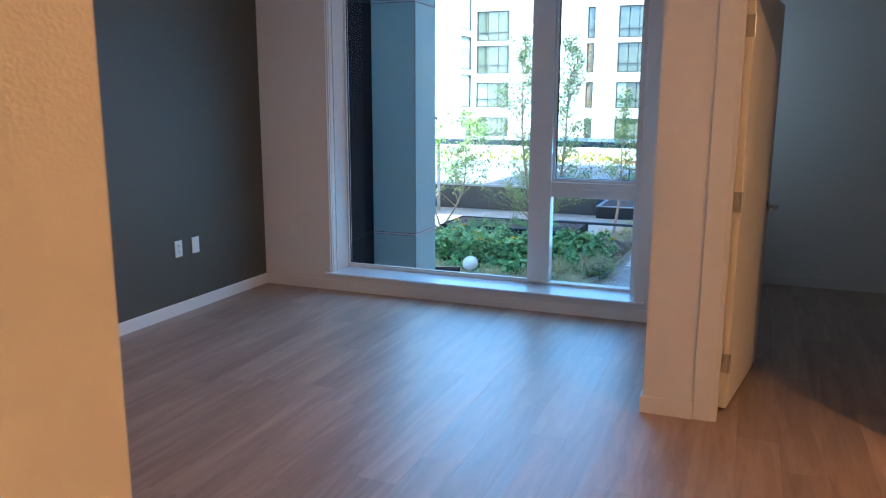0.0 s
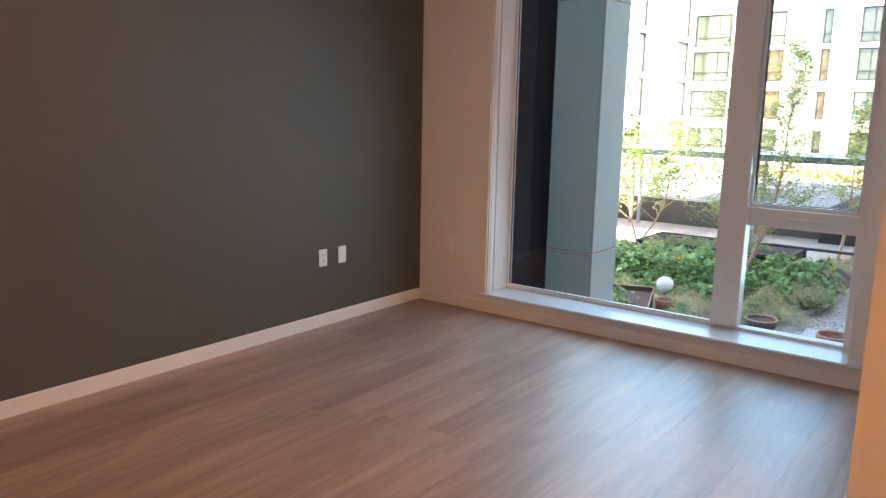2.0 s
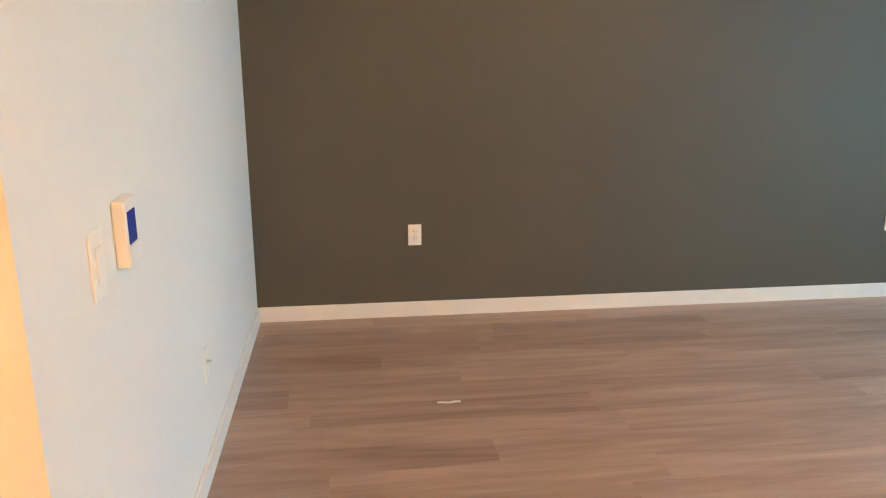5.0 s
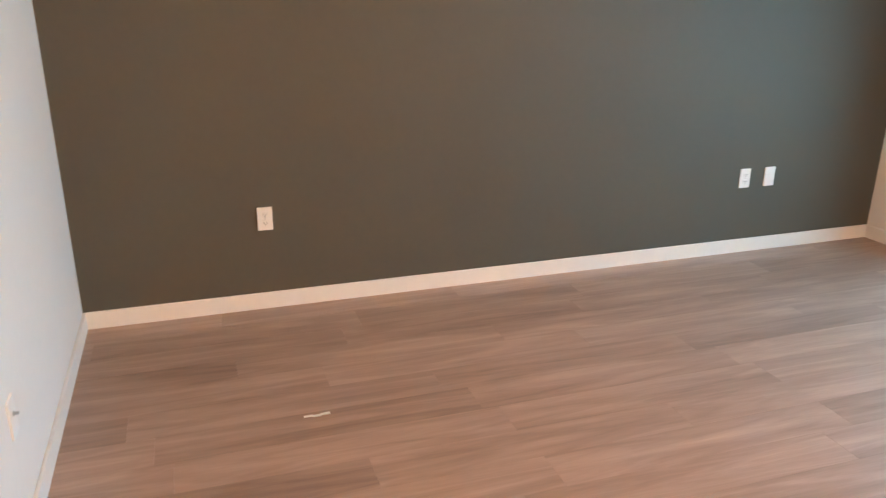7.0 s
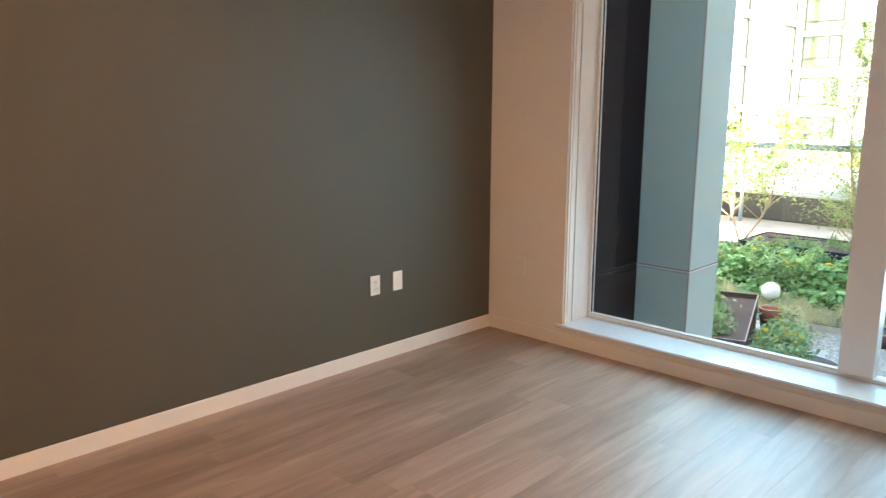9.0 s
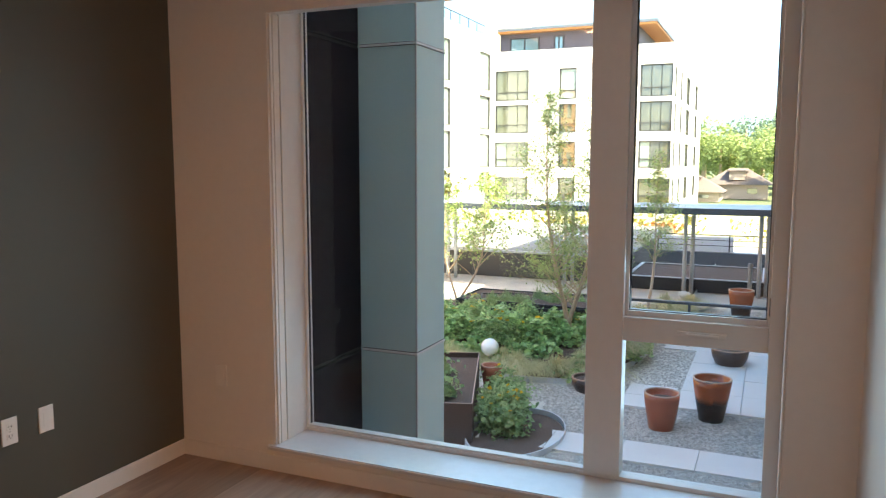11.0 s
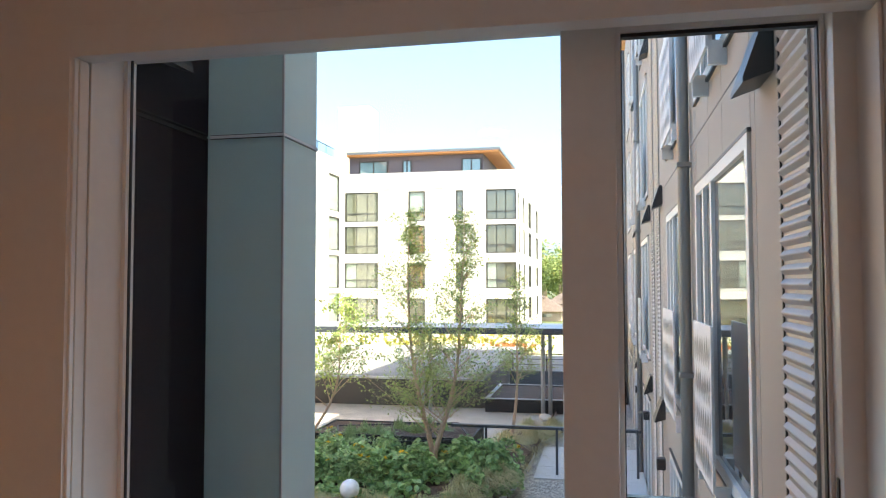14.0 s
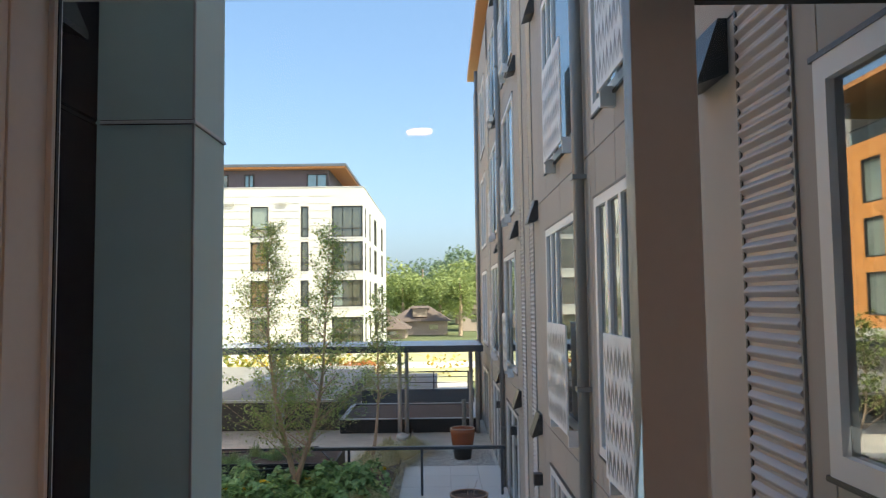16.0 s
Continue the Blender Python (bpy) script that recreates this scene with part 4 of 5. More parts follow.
peb_v, peb_f = [], []
random.seed(7)
OCT = [(1, 0, 0), (0, 1, 0), (-1, 0, 0), (0, -1, 0), (0, 0, 1)]
while len(peb_f) < 24000 * 4:
    x, y = random.uniform(-2.2, 3.2), 8.2 + 14.4 * random.random() ** 1.5
    if (x < 0.5 and y > bed_edge(x) - 0.05) or (y > 16 and x < rear_edge(y) + 0.03) or (x < -0.9 and y < 11.0) or ((x + 0.9) / 0.82) ** 2 + ((y - 9.0) / 1.27) ** 2 < 1:
        continue
    if any(a < x < b and c < y < d for a, b, c, d in SLABBED):
        continue
    r, a = random.uniform(0.016, 0.038), random.uniform(0, 6.28)
    k = len(peb_v)
    for px, py, pz in OCT:
        peb_v.append((x + r * 1.3 * (px * math.cos(a) - py * math.sin(a)), y + r * (px * math.sin(a) + py * math.cos(a)), Z + 0.004 + r * 0.7 * pz))
    peb_f += [(k, k + 1, k + 4), (k + 1, k + 2, k + 4), (k + 2, k + 3, k + 4), (k + 3, k, k + 4)]
tagged(raw("gravel", peb_v, peb_f, M_PEBBLE), "loose pale grey pebbles around the planters", "gravel", kind="stuff")

# ---- planting bed ----
bm = bmesh.new()
grid = {}
for i in range(41):
    for j in range(25):
        x = -9.0 + 0.25 * i
        y0 = bed_edge(x)
        y = y0 + (18.3 - min(y0, 18.2)) * j / 24
        rise = min(1, j / 5) * 0.5 * min(1, max(0, (0.95 - x) / 0.9)) + 0.12 * noise.noise((x * 0.7, y * 0.7, 0))
        grid[i, j] = bm.verts.new((x, y, Z + max(0.015, rise * (1 if x < 0.9 else 0.2) if j else 0.02)))
for i in range(40):
    for j in range(24):
        bm.faces.new((grid[i, j], grid[i + 1, j], grid[i + 1, j + 1], grid[i, j + 1]))
tagged(part("planting_bed", bm, M_SOIL), "mounded dark soil of the courtyard planting bed", "soil", kind="structure")
bm = bmesh.new()
for i in range(60):
    x, x2 = -6.0 + 0.115 * i, -6.0 + 0.115 * (i + 1)
    y, y2 = bed_edge(x) - 0.02, bed_edge(x2) - 0.02
    v = [bm.verts.new(p) for p in ((x, y, Z), (x2, y2, Z), (x2, y2, Z + 0.13), (x, y, Z + 0.13), (x, y + 0.02, Z + 0.13), (x2, y2 + 0.02, Z + 0.13))]
    bm.faces.new((v[0], v[1], v[2], v[3]))
    bm.faces.new((v[3], v[2], v[5], v[4]))
for i in range(30):
    y, y2 = 16.9 + 0.2 * i, 16.9 + 0.2 * (i + 1)
    x, x2 = rear_edge(y) + (0.25 if i < 1 else 0), rear_edge(y2)
    v = [bm.verts.new(p) for p in ((x, y, Z), (x2, y2, Z), (x2, y2, Z + 0.11), (x, y, Z + 0.11), (x - 0.02, y, Z + 0.11), (x2 - 0.02, y2, Z + 0.11))]
    bm.faces.new((v[0], v[1], v[2], v[3]))
    bm.faces.new((v[3], v[2], v[5], v[4]))
tagged(part("bed_edging", bm, M_LIGHTMETAL), "thin curved metal edging of the planting bed", "edging", kind="structure")


rear = bmesh.new()
strip = [[rear.verts.new((-0.72 + (rear_edge(18.0 + 0.25 * j) + 0.7) * i / 8, 18.0 + 0.25 * j, Z + 0.05 + 0.06 * noise.noise((i * 0.8, j * 0.5, 2)))) for i in range(9)] for j in range(19)]
for r0, r1 in zip(strip, strip[1:]):
    for i in range(8):
        rear.faces.new((r0[i], r0[i + 1], r1[i + 1], r1[i]))
tagged(part("rear_bed", rear, M_SOIL), "dark soil of the grass bed behind the rail", "soil", kind="structure")


def leaf_quads(name, centres, size, material, flat=0.4, droop=0.0, folded=False):
    """Many small pointed leaves round the given places, one joined mesh; folded ones are creased along the midrib."""
    vs, fs = [], []
    for c in centres:
        s = size * random.uniform(0.6, 1.3)
        d = Vector((random.gauss(0, 1), random.gauss(0, 1), random.gauss(0, flat) - droop)).normalized()
        w = d.cross(Vector((random.gauss(0, 0.5), random.gauss(0, 0.5), 1))).normalized() * s * 0.36
        k = len(vs)
        c = Vector(c)
        tip = c + d * s * 0.6 - Vector((0, 0, 0.12 * s))
        if folded:
            lift = d.cross(w).normalized() * s * 0.13
            lift = lift if lift.z > 0 else -lift
            vs += [tuple(c - d * s * 0.5), tuple(c - d * s * 0.1 + w + lift), tuple(c + d * s * 0.3 + w * 0.8 + lift * 0.7), tuple(tip), tuple(c + d * s * 0.3 - w * 0.8 + lift * 0.7), tuple(c - d * s * 0.1 - w + lift), tuple(c + d * s * 0.05)]
            fs += [(k, k + 1, k + 6), (k + 1, k + 2, k + 3, k + 6), (k, k + 6, k + 5), (k + 6, k + 3, k + 4, k + 5)]
        else:
            vs += [tuple(c - d * s * 0.5), tuple(c + w), tuple(tip), tuple(c - w)]
            fs.append((k, k + 1, k + 2, k + 3))
    return raw(name, vs, fs, material)


def mounds(n, xr, yr, rad, high, per):
    out = []
    for _ in range(n):
        x, y = random.uniform(*xr), random.uniform(*yr)
        if y < bed_edge(x) + 0.1:
            y = bed_edge(x) + random.uniform(0.1, 0.6)
        h, r = high * random.uniform(0.7, 1.2), rad * random.uniform(0.7, 1.2)
        base = Z + 0.5 * min(1, (y - bed_edge(x)) / 1.2)
        for _ in range(per):
            u, a = random.random() ** 0.5, random.uniform(0, 6.28)
            out.append((x + r * u * math.cos(a), y + r * u * math.sin(a), base + h * (1 - u * u) * random.uniform(0.6, 1.0) + 0.03))
    return out


random.seed(21)
pl = [p for p in mounds(150, (-5.8, 0.3), (13.4, 15.6), 0.32, 0.62, 110) if (p[0] + 1.43) ** 2 + (p[1] - 14.8) ** 2 > 0.16]
pl += mounds(26, (-4.4, -0.3), (12.5, 13.3), 0.24, 0.3, 60)
tagged(leaf_quads("leafy_perennials", pl, 0.155, M_LEAF_DARK, 0.6, folded=True), "dense dark green leafy perennials in the bed", "plants", kind="stuff")
pl2 = mounds(60, (-6.0, -2.4), (13.2, 15.8), 0.4, 0.75, 110)
tagged(leaf_quads("pale_herbs", pl2, 0.09, M_LEAF_SILVER), "pale green flowering herbs in the bed", "plants", kind="stuff")
heads = random.sample([p for p in pl if p[2] > Z + 0.75], 24) + random.sample([p for p in pl2 if p[2] > Z + 0.7], 34)
tagged(leaf_quads("bed_flowers", [(x + random.gauss(0, 0.035), y + random.gauss(0, 0.035), z + 0.07 + random.gauss(0, 0.015)) for x, y, z in heads for _ in range(9)], 0.085, M_FLOWER, 0.3), "yellow daisy flowers scattered over the bed", "flowers", kind="stuff")
PLANTER = pose(-1.45, 8.3, Z, 0, 0, 18.6)
near = []
for _ in range(52):
    c = PLANTER @ Vector((random.uniform(0.2, 0.8), random.uniform(0.3, 2.7), 0.05))
    h = random.uniform(0.3, 0.6)
    near += [(c.x + random.gauss(0, 0.13), c.y + random.gauss(0, 0.16), Z + 0.05 + h * random.random()) for _ in range(75)]
tagged(leaf_quads("herb_border", near, 0.095, M_LEAF_SILVER, 0.9, folded=True), "pale green herb border beside the gravel", "plants", kind="stuff")
tagged(leaf_quads("border_flowers", [(x, y, z + 0.06) for x, y, z in random.sample([p for p in near if p[2] > Z + 0.45], 16) for _ in range(8)], 0.075, M_FLOWER, 0.3), "yellow flowers on the herb border", "flowers", kind="stuff")
oval = lathe([(1.0, 0.0), (0.97, 0.03), (0.6, 0.07), (0.05, 0.09)], 40)
bmesh.ops.scale(oval, verts=oval.verts[:], vec=(0.8, 1.25, 1))
bs = structure("border_soil", oval, M_SOIL, "dark mounded soil under the herb border", "soil")
bs.matrix_world = pose(-0.9, 9.0, Z)
hoop = lathe([(1.0, 0.0), (1.0, 0.12), (0.975, 0.12), (0.975, 0.02)], 40)
bmesh.ops.delete(hoop, geom=[f for f in hoop.faces if len(f.verts) > 4], context="FACES")
bmesh.ops.scale(hoop, verts=hoop.verts[:], vec=(0.82, 1.27, 1))
be = structure("border_edging", hoop, M_LIGHTMETAL, "thin curved metal edging round the herb border", "edging")
be.matrix_world = pose(-0.9, 9.0, Z)


def grass_clump(r, h, n, material=None, sweep=0.5):
    """A tuft of fine arching blades that mostly lean one way."""
    vs, fs = [], []
    for _ in range(n):
        a, lean = random.gauss(0, 1.15), random.uniform(0.1, 1.4)
        d = (Vector((math.cos(a), math.sin(a), 0)) + Vector((sweep, 0, 0)) * random.random()) * random.uniform(0.6, 1.1)
        if random.random() < 0.3:
            d = -d * 0.7
        sd = Vector((-d.y, d.x, 0)).normalized() * random.uniform(0.0025, 0.0045)
        hh = h * random.uniform(0.6, 1.12)
        foot = Vector((random.gauss(0, 0.05), random.gauss(0, 0.05), 0))
        p = [foot, foot + d * r * lean * 0.4 + Vector((0, 0, hh * 0.66)), foot + d * r * lean + Vector((0, 0, hh * (1.0 - 0.46 * lean))), foot + d * r * lean * 1.45 + Vector((0, 0, hh * (0.8 - 0.62 * lean)))]
        k = len(vs)
        for q in p[:3]:
            vs += [tuple(q - sd), tuple(q + sd)]
        vs.append(tuple(p[3]))
        fs += [(k, k + 1, k + 3, k + 2), (k + 2, k + 3, k + 5, k + 4), (k + 4, k + 5, k + 6)]
    me = bpy.data.meshes.new("grass_clump")
    me.from_pydata(vs, [], fs)
    me.materials.append(material or M_GRASS)
    return me


random.seed(33)
clumps = [grass_clump(0.5, 0.5, 640), grass_clump(0.42, 0.44, 560), grass_clump(0.6, 0.62, 680), grass_clump(0.46, 0.56, 600, None, 0.1)]
spots = [(-2.9, 12.6), (-2.45, 12.75), (-2.0, 12.5), (-1.6, 12.75), (-1.2, 12.65), (-0.7, 12.95), (-0.25, 13.2), (-0.6, 13.6), (-0.15, 14.1), (0.05, 14.6), (-3.6, 12.5), (-4.2, 12.8),
         (-0.3, 16.6), (0.0, 17.2), (-0.5, 17.2), (-0.1, 18.0), (-0.55, 17.8), (-0.05, 18.5), (-0.4, 18.8), (0.05, 19.3), (-0.3, 19.6), (0.3, 20.2), (0.1, 20.9), (0.6, 21.3), (0.75, 21.9)]
for i, (x, y) in enumerate(spots):
    g = tagged(new("grass_clump", clumps[i * 3 % 4]), "blond feathery ornamental grass clump", "grass", "ornamental grasses")
    g.matrix_world = pose(x, y, Z + 0.35 if y < 16 and y > bed_edge(x) + 0.5 else Z + 0.05, 0, 0, random.gauss(-40, 55)) @ Matrix.Diagonal((*[random.uniform(0.85, 1.15)] * 3, 1))


# ---- trees ----
def birch(name, x, y, z, stems, leaves, material, label, size=0.1, lo=0.3, spread=1.2, per=26):
    """A young tree from (lean x, lean y, height) stems: tapered wandering trunks, side branches, separate small leaves."""
    t = tagged(empty(name, x, y, z), label, "tree")
    trunk, spots_, twigs = bmesh.new(), [], bmesh.new()
    for s, (lx, ly, top) in enumerate(stems):
        n = 14
        pts, rad = [], []
        for i in range(n + 1):
            f = i / n
            out = min(1, max(0, f - 0.1) / 0.5)
            lean = 1 - (1 - out) ** 2 + 0.12 * max(0, f - 0.6)
            pts.append(Vector((lx * lean + 0.05 * math.copysign(min(1, 8 * f), lx) + 0.05 * math.sin(7 * f + s) * f, ly * lean + 0.05 * math.cos(5 * f + 2 * s) * f, top * f)))
            rad.append(0.0108 * top * (1 - f) ** 1.35 + 0.005)
        tube(trunk, pts, rad, 9)
        for b in range(per):
            f = lo + (0.97 - lo) * (b + random.random()) / per
            i = min(int(f * n), n - 1)
            p = pts[i].lerp(pts[i + 1], f * n - i)
            ba = random.uniform(0, 6.28)
            k = (f - lo) / (1 - lo)
            ln = spread * (0.18 + 0.82 * (1 - k) ** 1.25) * random.uniform(0.45, 1.15)
            up = random.uniform(0.55, 1.4)
            d = Vector((math.cos(ba), math.sin(ba), up)).normalized()
            q = [p, p + d * ln * 0.5, p + d * ln + Vector((0, 0, -0.05 * ln))]
            tube(twigs, q, [0.015 * (1.15 - f) + 0.003, 0.006, 0.0025], 5)
            ends = [q]
            for _ in range(4):
                u = random.uniform(0.3, 0.9)
                e0 = q[0].lerp(q[2], u)
                dd = (d + Vector((random.gauss(0, 0.6), random.gauss(0, 0.6), random.gauss(0, 0.4)))).normalized() * ln * 0.45
                tube(twigs, [e0, e0 + dd * 0.5, e0 + dd], [0.004, 0.003, 0.0015], 4)
                ends.append([e0, e0 + dd * 0.5, e0 + dd])
            for _ in range(int(leaves / (len(stems) * per) * (0.85 + 0.4 * (1 - k)))):
                w = random.choice(ends)
                c = w[0].lerp(w[2], random.uniform(0.2, 1.08)) + Vector((random.gauss(0, 0.08), random.gauss(0, 0.08), random.gauss(0, 0.07)))
                spots_.append(c)
    part("trunk", trunk, M_BARK, t, "slender peeling tan trunk", True)
    part("branches", twigs, M_BARK, t)
    crown = leaf_quads("crown", spots_, size, material, 0.8, 0.3)
    crown.parent = t
    return t


random.seed(41)
birch("birch_tree", -1.48, 14.96, Z + 0.45, [(-0.54, 0.1, 6.05), (0.62, -0.1, 5.95)], 19000, M_LEAF_BIRCH, "two-stemmed young birch with airy green crown", 0.05, 0.11, 2.0, 64)
birch("slender_tree", -0.25, 19.5, Z + 0.1, [(0.15, 0.1, 4.9)], 3600, M_LEAF_BIRCH, "slender single-stem young tree with sparse leaves", 0.058, 0.34, 1.3, 34)
birch("amber_tree", -5.3, 12.9, Z + 0.4, [(0.7, 0.2, 7.2), (-0.6, 0.3, 6.0)], 1300, M_LEAF_YELLOW, "sparse tree with yellowing leaves near the column", 0.11, 0.3, 1.7)
birch("leafy_tree", -5.9, 18.6, Z + 0.1, [(0.8, 0.1, 4.2), (-0.5, 0.2, 3.9)], 4600, M_LEAF_BIRCH, "airy young tree at the back of the bed", 0.09, 0.25, 2.2)

# ---- courtyard things ----


def pot(name, x, y, profile, label, glaze, soil=0.85):
    """A glazed planter: outer shell with rolled rim, inner wall and soil."""
    ob = tagged(empty(name, x, y, Z + 0.004), label, "planter pot")
    h, rt = profile[-1][1], profile[-1][0]
    part("body", lathe(profile + [(rt - 0.03, h), (rt - 0.045, h - 0.03), (rt - 0.05, h * soil - 0.02)], 36), glaze, ob, "", True)
    rim = bmesh.new()
    ring = []
    for i in range(36):
        a = 2 * math.pi * i / 36
        ring.append([rim.verts.new(((rt - 0.015 + 0.02 * math.cos(b)) * math.cos(a), (rt - 0.015 + 0.02 * math.cos(b)) * math.sin(a), h + 0.016 * math.sin(b))) for b in (2 * math.pi * k / 8 for k in range(8))])
    for i in range(36):
        for k in range(8):
            rim.faces.new((ring[i][k], ring[(i + 1) % 36][k], ring[(i + 1) % 36][(k + 1) % 8], ring[i][(k + 1) % 8]))
    part("rim", rim, M_RIM, ob, "worn pale rim", True)
    s = lathe([(rt - 0.052, h * soil - 0.01), (rt * 0.5, h * soil + 0.01), (0.02, h * soil + 0.015)], 24)
    part("soil", s, M_SOIL, ob, "dark soil")
    return ob


pot("tall_pot", 1.36, 10.4, [(0.2, 0.0), (0.215, 0.02), (0.27, 0.3), (0.305, 0.55), (0.31, 0.66)], "tall red-brown glazed pot standing on gravel", M_TERRA)
pot("tall_pot", 2.15, 11.2, [(0.2, 0.0), (0.215, 0.02), (0.28, 0.36), (0.285, 0.37), (0.33, 0.66), (0.345, 0.8)], "tall pot glazed orange above and black below", M_DRIP)
pot("tall_pot", 2.30, 21.2, [(0.24, 0.0), (0.25, 0.02), (0.31, 0.42), (0.315, 0.43), (0.36, 0.75), (0.37, 0.9)], "tall pot glazed rust red above and black below", M_DRIP)
pot("bowl_pot", -0.34, 12.1, [(0.22, 0.0), (0.25, 0.02), (0.315, 0.16), (0.335, 0.3)], "low dark brown glazed bowl planter on gravel", M_BROWNGLAZE)
b2 = pot("bowl_pot", 2.27, 15.4, [(0.28, 0.0), (0.3, 0.02), (0.39, 0.2), (0.43, 0.42)], "wide dark brown glazed bowl planter with a bare twig", M_BROWNGLAZE)
tw_ = bmesh.new()
tube(tw_, [(0.1, 0, 0.36), (0.13, 0.02, 0.55), (0.2, 0.03, 0.72)], [0.008, 0.006, 0.003], 6)
tube(tw_, [(-0.02, 0.1, 0.36), (-0.03, 0.1, 0.5), (0.0, 0.12, 0.6)], [0.006, 0.005, 0.003], 6)
part("twig", tw_, M_BARK, b2)
pot("small_pot", -2.25, 11.5, [(0.15, 0.0), (0.16, 0.02), (0.22, 0.4), (0.23, 0.5)], "brown glazed pot beside the rusted planter", M_TERRA)


def planter_box(name, x0, x1, y0, y1, top, material, label, cap=None, wall=0.05):
    ob = tagged(empty(name, (x0 + x1) / 2, (y0 + y1) / 2, Z), label, "planter")
    bm = boxes((x0, x1, y0, y0 + wall, Z, top), (x0, x1, y1 - wall, y1, Z, top), (x0, x0 + wall, y0 + wall, y1 - wall, Z, top), (x1 - wall, x1, y0 + wall, y1 - wall, Z, top))
    part("box", local(bm, ob), material, ob)
    part("soil", local(boxes((x0 + wall, x1 - wall, y0 + wall, y1 - wall, Z, top - 0.03)), ob), M_SOIL, ob, "dark soil fill")
    if cap:
        part("cap", local(boxes((x0 - 0.02, x1 + 0.02, y0 - 0.02, y0 + wall + 0.02, top, top + 0.03), (x0 - 0.02, x0 + wall + 0.02, y0 + wall + 0.02, y1, top, top + 0.03), (x1 - wall - 0.02, x1 + 0.02, y0 + wall + 0.02, y1, top, top + 0.03), (x0 + wall + 0.02, x1 - wall - 0.02, y1 - wall, y1, top, top + 0.03)), ob), cap, ob, "pale metal cap")
    return ob


rp = tagged(new("rusted_planter"), "dark rusted steel planter box with herbs", "planter")
rp.matrix_world = PLANTER
for name, d in (("front_panel", (-1.25, 0.0, 0.0, 0.012, 0.0, 0.72)), ("back_panel", (-1.25, 0.0, 3.43, 3.442, 0.0, 0.72)), ("side_panel", (-0.012, 0.0, 0.012, 3.43, 0.0, 0.72)), ("side_panel", (-1.25, -1.238, 0.012, 3.43, 0.0, 0.72))):
    part(name, boxes(d), M_CORTEN, rp)
part("edge_strip", boxes((-1.25, 0.0, -0.004, 0.016, 0.72, 0.727), (-0.016, 0.004, 0.016, 3.426, 0.72, 0.727), (-1.25, 0.0, 3.426, 3.446, 0.72, 0.727)), M_RIM, rp, "pale worn top edge")
part("soil", boxes((-1.238, -0.012, 0.012, 3.43, 0.0, 0.62)), M_SOIL, rp, "dark soil fill")
random.seed(51)
herbs = []
for a, b, k in ((-0.6, 0.75, 300), (-0.75, 2.2, 300), (-0.95, 1.6, 160)):
    for _ in range(k):
        c = PLANTER @ Vector((random.gauss(a, 0.14), random.gauss(b, 0.18), 0.63 + abs(random.gauss(0, 0.15))))
        herbs.append(tuple(c))
tagged(leaf_quads("planter_herbs", herbs, 0.12, M_LEAF_SILVER, 1.6), "light green herbs growing in the rusted planter", "plants", kind="stuff")
planter_box("black_planter", -4.9, -0.78, 16.0, 17.9, Z + 1.0, M_PLANTER, "long black steel planter behind the birch")
BLACK = pose(-0.77, 16.0, Z, 0, 0, 18.6)
bp = tagged(new("black_planter"), "long black steel planter with ferns behind the birch", "planter")
bp.matrix_world = BLACK
for i in range(4):
    z0, z1 = 0.25 * i, 0.25 * i + 0.243
    part("board", boxes((-3.25, 0.0, 0.0, 0.04, z0, z1), bevel=0.004), M_PLANTER, bp)
    part("board", boxes((-3.25, 0.0, 2.26, 2.3, z0, z1), bevel=0.004), M_PLANTER, bp)
    part("board", boxes((-0.04, 0.0, 0.045, 2.255, z0, z1), bevel=0.004), M_PLANTER, bp)
    part("board", boxes((-3.25, -3.21, 0.045, 2.255, z0, z1), bevel=0.004), M_PLANTER, bp)
part("soil", boxes((-3.2, -0.05, 0.05, 2.25, 0.0, 0.7)), M_SOIL, bp, "dark soil fill")
random.seed(53)
tufts = [grass_clump(0.3, 0.6, 300, M_LEAF_SILVER, 0.1), grass_clump(0.36, 0.45, 300, M_LEAF_DARK, 0.1)]
for i in range(12):
    g = tagged(new("fern_tuft", tufts[i % 2]), "soft green fern tuft in the black planter", "fern", "planter tufts")
    c = BLACK @ Vector((-3.0 + 0.22 * i + random.uniform(-0.1, 0.1), 0.5 + 1.3 * random.random(), 0.695))
    g.matrix_world = pose(*c, 0, 0, random.uniform(0, 360))
tagged(leaf_quads("planter_greens", [tuple(BLACK @ Vector((random.uniform(-3.1, -0.5), random.uniform(0.2, 2.1), 0.7 + abs(random.gauss(0, 0.1)) * (0.4 + 0.9 * abs(math.sin(k * 1.7)))))) for k in range(900)], 0.08, M_LEAF_SILVER, 1.2), "soft green plants filling the black planter", "plants", kind="stuff")
planter_box("soil_planter", -1.95, 2.95, 25.8, 29.9, Z + 0.48, M_PLANTER, "large raised black planter filled with bare soil", M_CAP, 0.1)
roofbox = tagged(empty("gravel_roof", -9.0, 31.0, Z), "low dark roof structure topped with pale gravel", "roof")
part("wall", local(boxes((-16, -2.1, 26.6, 42, Z, Z + 1.03)), roofbox), M_WALLGREY, roofbox)
part("gravel_top", local(boxes((-15.9, -2.15, 26.7, 41.9, Z + 1.03, Z + 1.07)), roofbox), M_GRAVELROOF, roofbox)
for i in range(9):
    part("wall_panel", local(boxes((-15.9 + 1.52 * i, -14.42 + 1.52 * i, 26.57, 26.6, Z + 0.05, Z + 0.95)), roofbox), M_WALLGREY, roofbox)
part("edge_cap", local(boxes((-16.05, -2.15, 26.5, 26.7, Z + 1.03, Z + 1.11)), roofbox), M_CAP, roofbox, "pale metal roof edge")
